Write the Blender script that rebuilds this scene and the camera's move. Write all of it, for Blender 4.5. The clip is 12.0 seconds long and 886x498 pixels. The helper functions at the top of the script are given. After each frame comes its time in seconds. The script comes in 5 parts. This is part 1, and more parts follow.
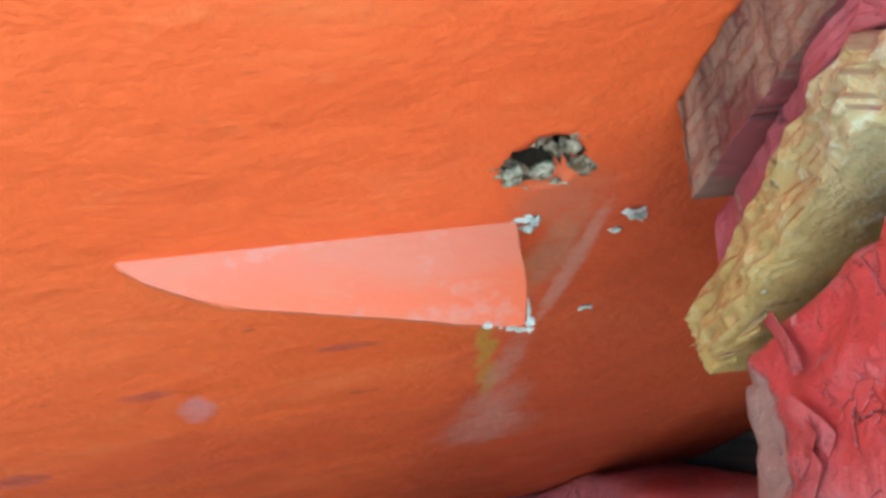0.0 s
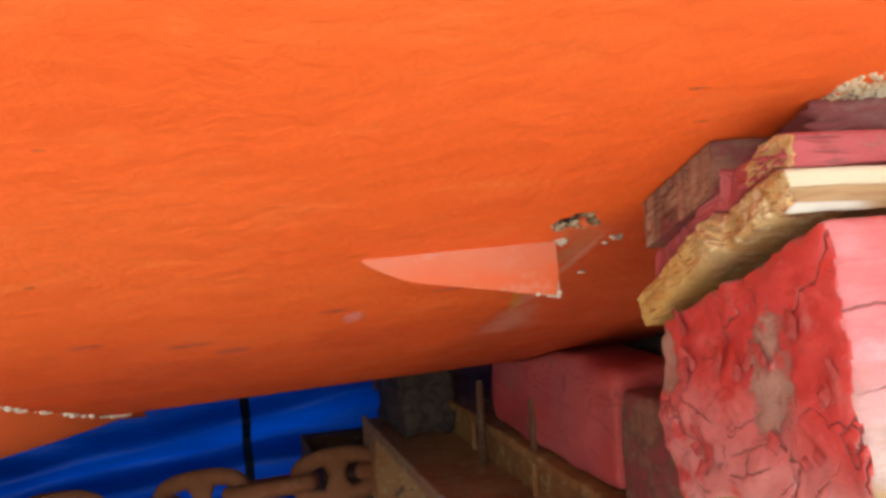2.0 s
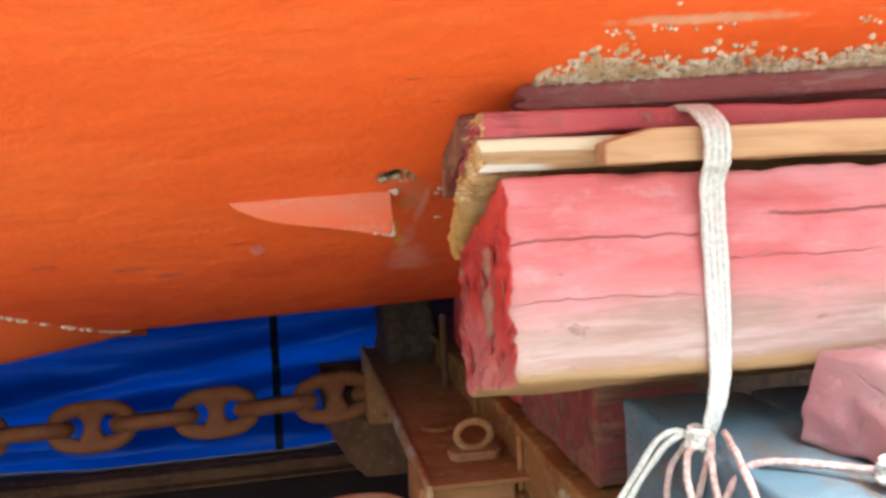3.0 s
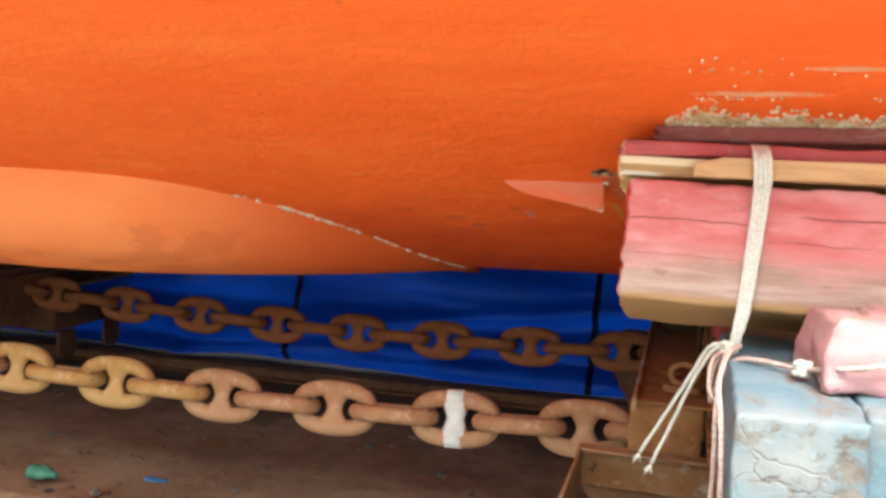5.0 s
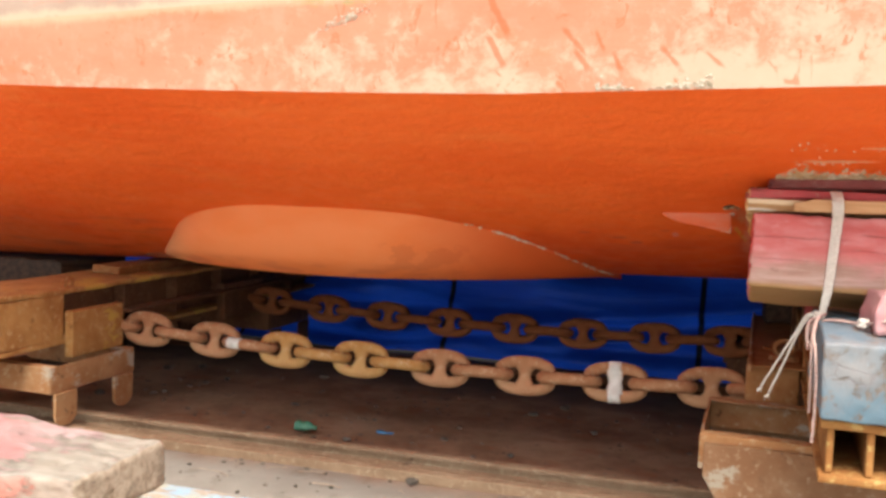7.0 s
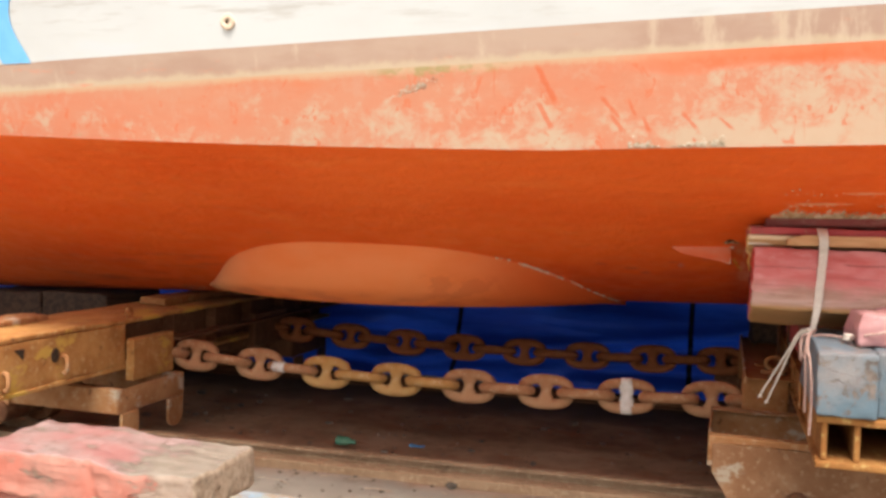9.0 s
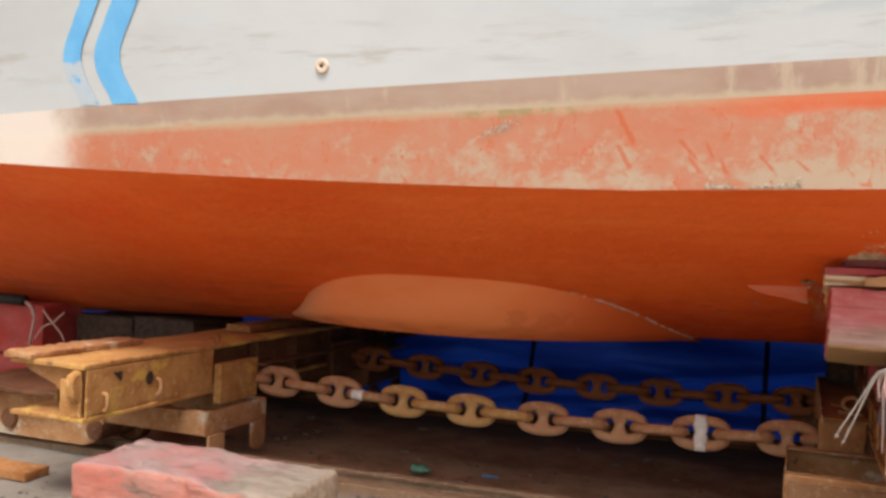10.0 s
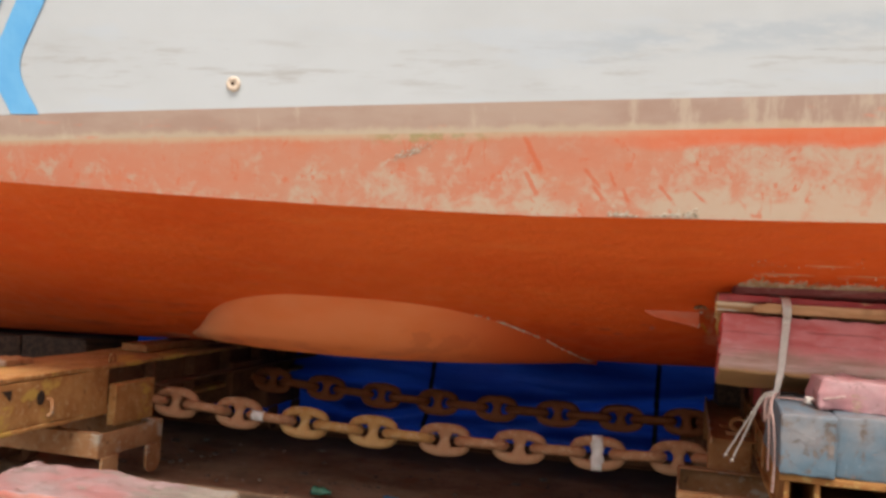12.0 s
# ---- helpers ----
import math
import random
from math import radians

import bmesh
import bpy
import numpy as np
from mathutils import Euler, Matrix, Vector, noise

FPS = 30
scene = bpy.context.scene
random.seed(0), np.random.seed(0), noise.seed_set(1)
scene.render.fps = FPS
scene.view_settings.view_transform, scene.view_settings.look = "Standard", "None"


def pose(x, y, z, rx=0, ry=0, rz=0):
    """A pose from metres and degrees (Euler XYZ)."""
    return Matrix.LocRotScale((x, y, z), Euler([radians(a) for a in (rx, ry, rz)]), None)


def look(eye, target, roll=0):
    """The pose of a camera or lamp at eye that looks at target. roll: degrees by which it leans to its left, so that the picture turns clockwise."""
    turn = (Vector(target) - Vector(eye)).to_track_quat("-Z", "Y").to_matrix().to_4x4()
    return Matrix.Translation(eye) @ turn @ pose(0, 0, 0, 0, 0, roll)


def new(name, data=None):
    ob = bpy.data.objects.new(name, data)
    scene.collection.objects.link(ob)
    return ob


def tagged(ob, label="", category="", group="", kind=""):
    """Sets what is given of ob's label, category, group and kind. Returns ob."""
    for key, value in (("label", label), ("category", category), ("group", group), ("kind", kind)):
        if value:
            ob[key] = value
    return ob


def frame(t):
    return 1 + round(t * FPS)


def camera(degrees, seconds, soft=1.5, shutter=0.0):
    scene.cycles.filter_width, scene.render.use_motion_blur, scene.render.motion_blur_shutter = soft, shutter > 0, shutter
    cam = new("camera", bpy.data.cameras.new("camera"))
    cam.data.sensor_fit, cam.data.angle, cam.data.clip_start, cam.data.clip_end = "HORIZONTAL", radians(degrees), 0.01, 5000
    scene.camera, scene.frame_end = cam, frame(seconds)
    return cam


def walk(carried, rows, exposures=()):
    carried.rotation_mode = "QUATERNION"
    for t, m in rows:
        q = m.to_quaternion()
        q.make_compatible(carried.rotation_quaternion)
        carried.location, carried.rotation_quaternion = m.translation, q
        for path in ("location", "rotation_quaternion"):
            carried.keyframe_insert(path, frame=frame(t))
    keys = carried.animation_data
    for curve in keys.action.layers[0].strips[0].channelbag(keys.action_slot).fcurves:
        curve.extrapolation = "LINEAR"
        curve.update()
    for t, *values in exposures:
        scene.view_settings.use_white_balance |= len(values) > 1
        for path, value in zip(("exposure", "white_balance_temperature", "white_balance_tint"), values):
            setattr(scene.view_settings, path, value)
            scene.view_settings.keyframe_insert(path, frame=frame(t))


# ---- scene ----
cam = camera(51.2, 12.0, soft=3.1)
PATH = [
    (0, (0.012, -0.003, 1.305), (0.476, 1.927, 1.55), -6.1),
    (0.5, (-0.096, -0.086, 1.356), (0.487, 1.825, 1.443), -5.0),
    (1, (-0.122, -0.324, 1.401), (0.448, 1.593, 1.447), -3.9),
    (1.5, (-0.187, -0.492, 1.439), (0.345, 1.436, 1.421), -3.2),
    (2, (-0.297, -0.6, 1.457), (0.246, 1.323, 1.376), -3.1),
    (2.5, (-0.219, -0.809, 1.46), (0.247, 1.133, 1.351), -2.6),
    (2.7, (-0.114, -0.907, 1.457), (0.312, 1.039, 1.284), -2.5),
    (4.3, (0.359, -1.529, 1.435), (0.14, 0.449, 1.242), 0.9),
    (4.5, (0.386, -1.644, 1.438), (0.106, 0.327, 1.243), 1.7),
    (5, (0.46, -2.017, 1.456), (-0.04, -0.091, 1.257), 3.0),
    (5.5, (0.513, -2.408, 1.479), (-0.175, -0.543, 1.256), 2.7),
    (6, (0.469, -2.833, 1.532), (-0.158, -0.947, 1.308), 2.2),
    (6.5, (0.482, -3.206, 1.542), (-0.186, -1.332, 1.333), 2.3),
    (7, (0.366, -3.514, 1.539), (-0.285, -1.631, 1.374), 2.0),
    (8.8, (0.216, -4.182, 1.566), (-0.357, -2.269, 1.466), 1.4),
    (9, (0.209, -4.236, 1.57), (-0.376, -2.326, 1.477), 1.7),
    (9.5, (0.257, -4.35, 1.577), (-0.465, -2.486, 1.5), 2.3),
    (10, (0.207, -4.413, 1.583), (-0.52, -2.55, 1.555), 2.5),
    (10.5, (0.168, -4.494, 1.591), (-0.455, -2.594, 1.639), 2.9),
    (11, (0.15, -4.497, 1.595), (-0.44, -2.587, 1.666), 3.7),
    (11.5, (0.163, -4.482, 1.597), (-0.392, -2.561, 1.647), 3.9),
    (12, (0.169, -4.477, 1.577), (-0.349, -2.546, 1.609), 3.6),
]
walk(cam, [(t, look(eye, target, roll)) for t, eye, target, roll in PATH],
     exposures=[(0.0, 2.50, 3550, -31), (0.5, 2.43, 4900, -18), (1.0, 2.36, 5300, -18), (1.5, 2.10, 5700, -6), (2.5, 2.02, 5300, -10), (4.5, 1.7, 5900, -2), (5.5, 1.75, 6200, -12),
                (6.0, 1.38, 6400, 3), (6.5, 1.30, 6300, 4), (7.0, 1.22, 6500, 5), (9.0, 0.80, 7000, 11), (9.5, 0.57, 6900, 11), (10.5, 0.19, 6650, 11), (11.0, 0.11, 6650, 11), (12.0, 0.29, 6650, 11)])

# ---- world, sun ----
world = bpy.data.worlds.new("world")
scene.world = world
world.use_nodes = True
wn, wl = world.node_tree.nodes, world.node_tree.links
sky = wn.new("ShaderNodeTexSky")
sky.sky_type, sky.sun_disc = "NISHITA", False
SUN_ELEV, SUN_ROT = radians(60), radians(165)
sky.sun_elevation, sky.sun_rotation = SUN_ELEV, SUN_ROT
sky.dust_density = 4.0
hsv = wn.new("ShaderNodeHueSaturation")
hsv.inputs["Saturation"].default_value = 0.35
wl.new(sky.outputs[0], hsv.inputs["Color"])
wl.new(hsv.outputs[0], wn["Background"].inputs["Color"])
wn["Background"].inputs["Strength"].default_value = 0.15
sun = new("sun", bpy.data.lights.new("sun", "SUN"))
sun.data.energy, sun.data.angle, sun.data.color = 2.4, radians(20), (1.0, 0.95, 0.88)
sun.matrix_world = look((math.sin(SUN_ROT) * 20, math.cos(SUN_ROT) * 20, math.tan(SUN_ELEV) * 20), (0, 0, 0))


# ---- materials ----
class Nodes:
    """Small shorthand for a node material with object coordinates."""

    def __init__(self, name):
        self.m = bpy.data.materials.new(name)
        self.m.use_nodes = True
        self.t = self.m.node_tree
        self.b = self.t.nodes["Principled BSDF"]
        self.co = self.add("ShaderNodeTexCoord").outputs["Object"]

    def add(self, kind):
        return self.t.nodes.new(kind)

    def put(self, sock, v):
        if isinstance(v, bpy.types.NodeSocket):
            self.t.links.new(v, sock)
        elif isinstance(v, (tuple, list)) and len(v) == 3 and sock.type == "RGBA":
            sock.default_value = (*v, 1)
        else:
            sock.default_value = v

    def scaled(self, s):
        n = self.add("ShaderNodeMapping")
        self.put(n.inputs["Vector"], self.co)
        n.inputs["Scale"].default_value = s if isinstance(s, tuple) else (s, s, s)
        return n.outputs[0]

    def noise(self, s, detail=4.0, rough=0.6, warp=0.0):
        n = self.add("ShaderNodeTexNoise")
        self.put(n.inputs["Vector"], self.scaled(s))
        n.inputs["Scale"].default_value = 1.0
        n.inputs["Detail"].default_value, n.inputs["Roughness"].default_value = detail, rough
        n.inputs["Distortion"].default_value = warp
        return n.outputs["Fac"]

    def cells(self, s, feature="F1", out="Distance", warp=0.0):
        n = self.add("ShaderNodeTexVoronoi")
        n.feature = feature
        v = self.scaled(s)
        if warp:
            t = self.add("ShaderNodeTexNoise")
            self.put(t.inputs["Vector"], v)
            t.inputs["Scale"].default_value, t.inputs["Detail"].default_value = 1.4, 5
            m = self.add("ShaderNodeVectorMath")
            m.operation = "MULTIPLY_ADD"
            self.put(m.inputs[0], t.outputs["Color"])
            m.inputs[1].default_value = (warp, warp, warp)
            self.put(m.inputs[2], v)
            v = m.outputs[0]
        self.put(n.inputs["Vector"], v)
        n.inputs["Scale"].default_value = 1.0
        return n.outputs[out]

    def ramp(self, f, lo, hi, a=0.0, b=1.0):
        n = self.add("ShaderNodeMapRange")
        n.interpolation_type = "SMOOTHSTEP"
        for k, v in zip(("Value", "From Min", "From Max", "To Min", "To Max"), (f, lo, hi, a, b)):
            self.put(n.inputs[k], v)
        return n.outputs[0]

    def mix(self, f, a, b):
        n = self.add("ShaderNodeMix")
        n.data_type = "RGBA"
        self.put(n.inputs[0], f), self.put(n.inputs[6], a), self.put(n.inputs[7], b)
        return n.outputs[2]

    def math(self, op, a, b=0.0):
        n = self.add("ShaderNodeMath")
        n.operation = op
        self.put(n.inputs[0], a), self.put(n.inputs[1], b)
        return n.outputs[0]

    def axis(self, k):
        n = self.add("ShaderNodeSeparateXYZ")
        self.put(n.inputs[0], self.co)
        return n.outputs[k]

    def finish(self, colour, rough=0.6, bump=None, strength=0.3, depth=0.01, metal=0.0, spec=0.5):
        self.put(self.b.inputs["Base Color"], colour)
        self.put(self.b.inputs["Roughness"], rough)
        self.put(self.b.inputs["Metallic"], metal)
        self.put(self.b.inputs["Specular IOR Level"], spec)
        if bump is not None:
            n = self.add("ShaderNodeBump")
            n.inputs["Strength"].default_value, n.inputs["Distance"].default_value = strength, depth
            self.put(n.inputs["Height"], bump)
            self.t.links.new(n.outputs[0], self.b.inputs["Normal"])
        return self.m


def hull_orange():
    n = Nodes("orange_antifouling")
    big, fine = n.noise((0.5, 1.2, 1.2), 5), n.noise(9, 5)
    streak = n.noise((2.2, 7, 7), 5, 0.65)
    c = n.mix(n.ramp(big, 0.35, 0.65), (0.75, 0.106, 0.015), (0.81, 0.140, 0.024))
    c = n.mix(n.math("MULTIPLY", n.ramp(streak, 0.54, 0.72), 0.35), c, (0.82, 0.21, 0.05))
    c = n.mix(n.math("MULTIPLY", n.ramp(fine, 0.58, 0.72), 0.25), c, (0.80, 0.20, 0.04))
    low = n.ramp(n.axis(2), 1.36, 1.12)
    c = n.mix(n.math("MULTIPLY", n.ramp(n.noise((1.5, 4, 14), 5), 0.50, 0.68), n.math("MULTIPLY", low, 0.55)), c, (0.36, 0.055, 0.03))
    c = n.mix(n.math("MULTIPLY", n.ramp(n.noise((3.5, 5, 5), 6, 0.7), 0.56, 0.72), 0.22), c, (0.80, 0.225, 0.07))
    c = n.mix(n.math("MULTIPLY", n.ramp(n.noise((14, 18, 18), 5, 0.7), 0.60, 0.74), 0.22), c, (0.82, 0.24, 0.07))
    c = n.mix(n.math("MULTIPLY", n.ramp(n.noise((14, 40, 40), 2), 0.73, 0.77), 0.7), c, (0.22, 0.06, 0.03))
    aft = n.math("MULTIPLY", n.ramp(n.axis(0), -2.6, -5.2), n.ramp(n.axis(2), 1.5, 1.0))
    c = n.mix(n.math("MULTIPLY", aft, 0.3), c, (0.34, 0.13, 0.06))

    def spot(x, y, rx, ry, soft=0.5):
        dx = n.math("DIVIDE", n.math("SUBTRACT", n.axis(0), x), rx)
        dy = n.math("DIVIDE", n.math("SUBTRACT", n.axis(1), y), ry)
        d = n.math("ADD", n.math("ADD", n.math("MULTIPLY", dx, dx), n.math("MULTIPLY", dy, dy)), n.math("MULTIPLY", n.noise((34, 24, 24), 7, 0.75), 2.6))
        return n.ramp(d, 2.3, 1.3)
    # old red coat showing low on the belly
    red = n.math("MULTIPLY", n.ramp(n.math("ADD", n.axis(2), n.math("MULTIPLY", n.noise((3, 5, 5), 5, 0.65), 0.30)), 1.50, 1.28), n.ramp(n.axis(0), -1.9, -0.7))
    c = n.mix(n.math("MULTIPLY", red, 0.72), c, (0.58, 0.064, 0.014))
    # beside the fin: red coat, with the shade of the hollow painted in
    by = n.ramp(n.math("ADD", n.axis(0), n.math("MULTIPLY", n.noise((9, 7, 7), 6, 0.7), 0.14)), 0.27, 0.36)
    by = n.math("MULTIPLY", by, n.ramp(n.axis(1), 0.50, 0.64))
    c = n.mix(n.math("MULTIPLY", by, 0.65), c, (0.48, 0.060, 0.020))
    c = n.mix(n.math("MULTIPLY", spot(0.255, 0.63, 0.050, 0.045), 0.6), c, (0.52, 0.14, 0.06))
    c = n.mix(n.math("MULTIPLY", spot(0.275, 0.70, 0.026, 0.09), 0.6), c, (0.50, 0.21, 0.10))
    c = n.mix(n.math("MULTIPLY", spot(0.300, 0.74, 0.012, 0.12), 0.5), c, (0.60, 0.30, 0.20))
    for x, y in ((0.252, 0.86), (0.264, 0.91), (0.277, 0.96), (0.290, 1.01)):
        c = n.mix(n.math("MULTIPLY", spot(x, y, 0.011, 0.045), 0.7), c, (0.52, 0.27, 0.03))
    for x, y, rx, ry in ((0.295, 0.95, 0.022, 0.10), (0.315, 1.08, 0.05, 0.10), (0.33, 1.18, 0.08, 0.09)):
        c = n.mix(n.math("MULTIPLY", spot(x, y, rx, ry), 0.5), c, (0.62, 0.25, 0.17))
    c = n.mix(n.math("MULTIPLY", spot(-0.024, 0.955, 0.022, 0.045), 0.5), c, (0.58, 0.26, 0.26))
    for x, y, rx, ry in ((0.118, 0.845, 0.035, 0.010), (-0.066, 0.90, 0.035, 0.014), (-0.30, 1.02, 0.05, 0.02), (-0.22, 1.10, 0.04, 0.03), (-0.45, 0.95, 0.04, 0.015)):
        c = n.mix(n.math("MULTIPLY", spot(x, y, rx, ry), 0.6), c, (0.36, 0.070, 0.055))
    for x, y, rx, ry in ((0.60, 0.125, 0.16, 0.016), (0.95, 0.12, 0.14, 0.010), (0.78, 0.02, 0.12, 0.012), (1.2, 0.10, 0.2, 0.014)):
        c = n.mix(n.math("MULTIPLY", spot(x, y, rx, ry), 0.75), c, (0.66, 0.40, 0.24))
    h = n.math("ADD", n.math("MULTIPLY", n.noise((5, 9, 11), 5), 1.0), n.math("MULTIPLY", n.noise(90, 3), 0.12))
    h = n.math("ADD", h, n.math("MULTIPLY", n.noise((15, 17, 17), 6, 0.62, 0.3), 0.7))
    return n.finish(c, n.ramp(fine, 0.3, 0.7, 0.46, 0.66), h, 0.40, 0.02, spec=0.16)


def hull_band():
    n = Nodes("faded_red_band")
    x, z = n.axis(0), n.axis(2)
    c = n.mix(n.ramp(n.noise((1.2, 2, 3), 6, 0.65), 0.36, 0.64), (0.50, 0.178, 0.102), (0.49, 0.215, 0.132))
    c = n.mix(n.math("MULTIPLY", n.ramp(n.noise((9, 9, 7), 6, 0.7), 0.50, 0.66), 0.45), c, (0.48, 0.265, 0.185))
    c = n.mix(n.math("MULTIPLY", n.ramp(n.noise((1.6, 2, 4), 5, 0.6), 0.52, 0.62), 0.45), c, (0.53, 0.150, 0.060))
    # chalky wear, thickest along the chine and towards the stern
    low = n.ramp(n.math("ADD", z, n.math("MULTIPLY", x, 0.03)), 2.06, 1.84, 0.0, 0.13)
    aft = n.ramp(n.math("ADD", x, n.math("MULTIPLY", n.noise((4, 4, 4), 3), 0.5)), 0.15, 0.55, 0.0, 0.11)
    fore = n.ramp(x, -1.3, -2.2, 0.0, -0.10)
    worn = n.math("ADD", n.math("ADD", n.noise((8, 8, 9), 9, 0.74, 0.3), low), n.math("ADD", aft, fore))
    c = n.mix(n.math("MULTIPLY", n.ramp(worn, 0.53, 0.72), 0.78), c, n.mix(n.noise((11, 11, 11), 5), (0.44, 0.335, 0.235), (0.455, 0.39, 0.295)))
    # brush and rub marks in old red
    def stroke(x0, z0, x1, z1, w):
        length = math.hypot(x1 - x0, z1 - z0)
        ux, uz = (x1 - x0) / length, (z1 - z0) / length
        dx, dz = n.math("SUBTRACT", x, x0), n.math("SUBTRACT", z, z0)
        along = n.math("ADD", n.math("MULTIPLY", dx, ux), n.math("MULTIPLY", dz, uz))
        off = n.math("ABSOLUTE", n.math("SUBTRACT", n.math("MULTIPLY", dx, uz), n.math("MULTIPLY", dz, ux)))
        off = n.math("ADD", off, n.math("MULTIPLY", n.noise((26, 26, 26), 4), 0.022))
        m = n.math("MULTIPLY", n.ramp(along, -0.01, 0.015), n.ramp(along, length + 0.01, length - 0.02))
        return n.math("MULTIPLY", m, n.ramp(off, w + 0.014, w + 0.006))
    for s in ((-0.575, 2.175, -0.485, 2.005, 0.012), (-0.56, 2.01, -0.50, 1.90, 0.012), (-0.30, 2.03, -0.22, 1.94, 0.008), (-0.26, 1.96, -0.21, 1.89, 0.010),
              (-0.19, 2.02, -0.16, 1.95, 0.007), (-0.13, 1.95, -0.10, 1.88, 0.008), (0.02, 1.97, 0.08, 1.90, 0.008), (0.16, 1.95, 0.22, 1.90, 0.006)):
        c = n.mix(n.math("MULTIPLY", stroke(*s), 0.7), c, (0.52, 0.105, 0.036))
    c = n.mix(n.math("MULTIPLY", n.ramp(n.noise((15, 9, 10), 5, 0.7, 1.2), 0.60, 0.65), 0.65), c, (0.53, 0.115, 0.042))
    over = n.math("SUBTRACT", z, n.math("ADD", n.math("MULTIPLY", x, 0.038), 2.20))
    line = n.ramp(n.math("ADD", over, n.math("MULTIPLY", n.noise((7, 7, 4), 6, 0.75), 0.075)), 0.0, 0.035)
    c = n.mix(n.math("MULTIPLY", line, 0.7), c, (0.48, 0.37, 0.24))
    red = n.math("MULTIPLY", n.ramp(x, -0.5, 0.3), n.ramp(n.math("ADD", over, n.math("MULTIPLY", n.noise((3, 3, 6), 5), 0.08)), -0.05, -0.01))
    c = n.mix(n.math("MULTIPLY", red, 0.8), c, (0.62, 0.12, 0.04))
    # green growth under the stripe
    moss = n.math("MULTIPLY", n.math("MULTIPLY", n.ramp(x, -1.35, -1.15), n.ramp(x, -0.55, -0.95)), n.ramp(over, -0.055, -0.02))
    c = n.mix(n.math("MULTIPLY", n.math("MULTIPLY", moss, n.ramp(n.noise((16, 16, 30), 5, 0.7), 0.48, 0.60)), 0.75), c, (0.27, 0.25, 0.10))
    c = n.mix(n.math("MULTIPLY", n.ramp(n.noise((9, 9, 22), 5, 0.7), 0.68, 0.72), 0.45), c, (0.34, 0.26, 0.16))
    # sun glare at the left end, painted as a whitish patch
    pale = n.ramp(n.math("ADD", x, n.math("MULTIPLY", n.noise((4, 4, 4), 5), 0.5)), -3.15, -3.6)
    c = n.mix(n.math("MULTIPLY", pale, 0.92), c, (0.76, 0.68, 0.60))
    return n.finish(c, n.ramp(worn, 0.5, 0.7, 0.40, 0.62), n.noise((12, 12, 14), 7, 0.65), 0.25, 0.01, spec=0.35)


def hull_mauve():
    n = Nodes("mauve_boot_stripe")
    c = n.mix(n.ramp(n.noise((2, 3, 6), 5), 0.35, 0.65), (0.36, 0.235, 0.180), (0.41, 0.295, 0.23))
    foot = n.math("SUBTRACT", n.axis(2), n.math("ADD", n.math("MULTIPLY", n.axis(0), 0.038), 2.20))
    foot = n.ramp(n.math("ADD", foot, n.math("MULTIPLY", n.noise((9, 9, 6), 7, 0.75), 0.09)), 0.085, 0.055)
    c = n.mix(n.math("MULTIPLY", foot, 0.7), c, (0.48, 0.385, 0.265))
    c = n.mix(n.math("MULTIPLY", n.ramp(n.math("ADD", n.noise((8, 8, 2.0), 6, 0.72), n.ramp(n.axis(0), -0.9, 0.6, -0.04, 0.08)), 0.52, 0.68), 0.65), c, (0.50, 0.40, 0.30))
    c = n.mix(n.math("MULTIPLY", n.ramp(n.noise((4, 8, 22), 5, 0.7), 0.60, 0.7), 0.6), c, (0.60, 0.20, 0.12))
    # the same glare, painted over the stripe's left end
    pale = n.ramp(n.math("ADD", n.axis(0), n.math("MULTIPLY", n.noise((4, 4, 4), 5), 0.5)), -3.15, -3.6)
    c = n.mix(n.math("MULTIPLY", pale, 0.9), c, (0.76, 0.68, 0.61))
    return n.finish(c, 0.5, n.noise((8, 8, 14), 5), 0.15, 0.01)


def hull_white():
    n = Nodes("white_topside_paint")
    c = n.mix(n.ramp(n.noise((0.8, 1, 1.4), 4), 0.35, 0.65), (0.485, 0.505, 0.51), (0.535, 0.56, 0.57))
    belt = n.math("MULTIPLY", n.ramp(n.axis(2), 2.30, 2.42), n.ramp(n.axis(2), 2.64, 2.48))
    scuff = n.math("MULTIPLY", n.ramp(n.noise((1.6, 4, 13), 6, 0.68), 0.50, 0.66), belt)
    c = n.mix(n.math("MULTIPLY", scuff, 0.8), c, (0.40, 0.39, 0.375))
    c = n.mix(n.math("MULTIPLY", n.ramp(n.noise((2.5, 6, 40), 4, 0.7), 0.67, 0.72), n.math("MULTIPLY", belt, 0.5)), c, (0.22, 0.21, 0.21))
    c = n.mix(n.math("MULTIPLY", n.ramp(n.noise((1.1, 4, 6), 5), 0.56, 0.66), 0.35), c, (0.50, 0.56, 0.62))
    patch = n.math("MULTIPLY", n.ramp(n.axis(0), -0.75, 0.05), n.ramp(n.math("ADD", n.axis(2), n.math("MULTIPLY", n.axis(0), -0.06)), 2.47, 2.54))
    patch = n.math("MULTIPLY", patch, n.ramp(n.math("ADD", n.axis(2), n.math("MULTIPLY", n.axis(0), -0.06)), 2.66, 2.60))
    c = n.mix(n.math("MULTIPLY", n.math("MULTIPLY", patch, n.ramp(n.noise((4, 4, 16), 6, 0.7), 0.38, 0.60)), 0.7), c, (0.40, 0.45, 0.49))
    return n.finish(c, 0.32, n.noise((3, 3, 5), 4), 0.06, 0.01, spec=0.45)


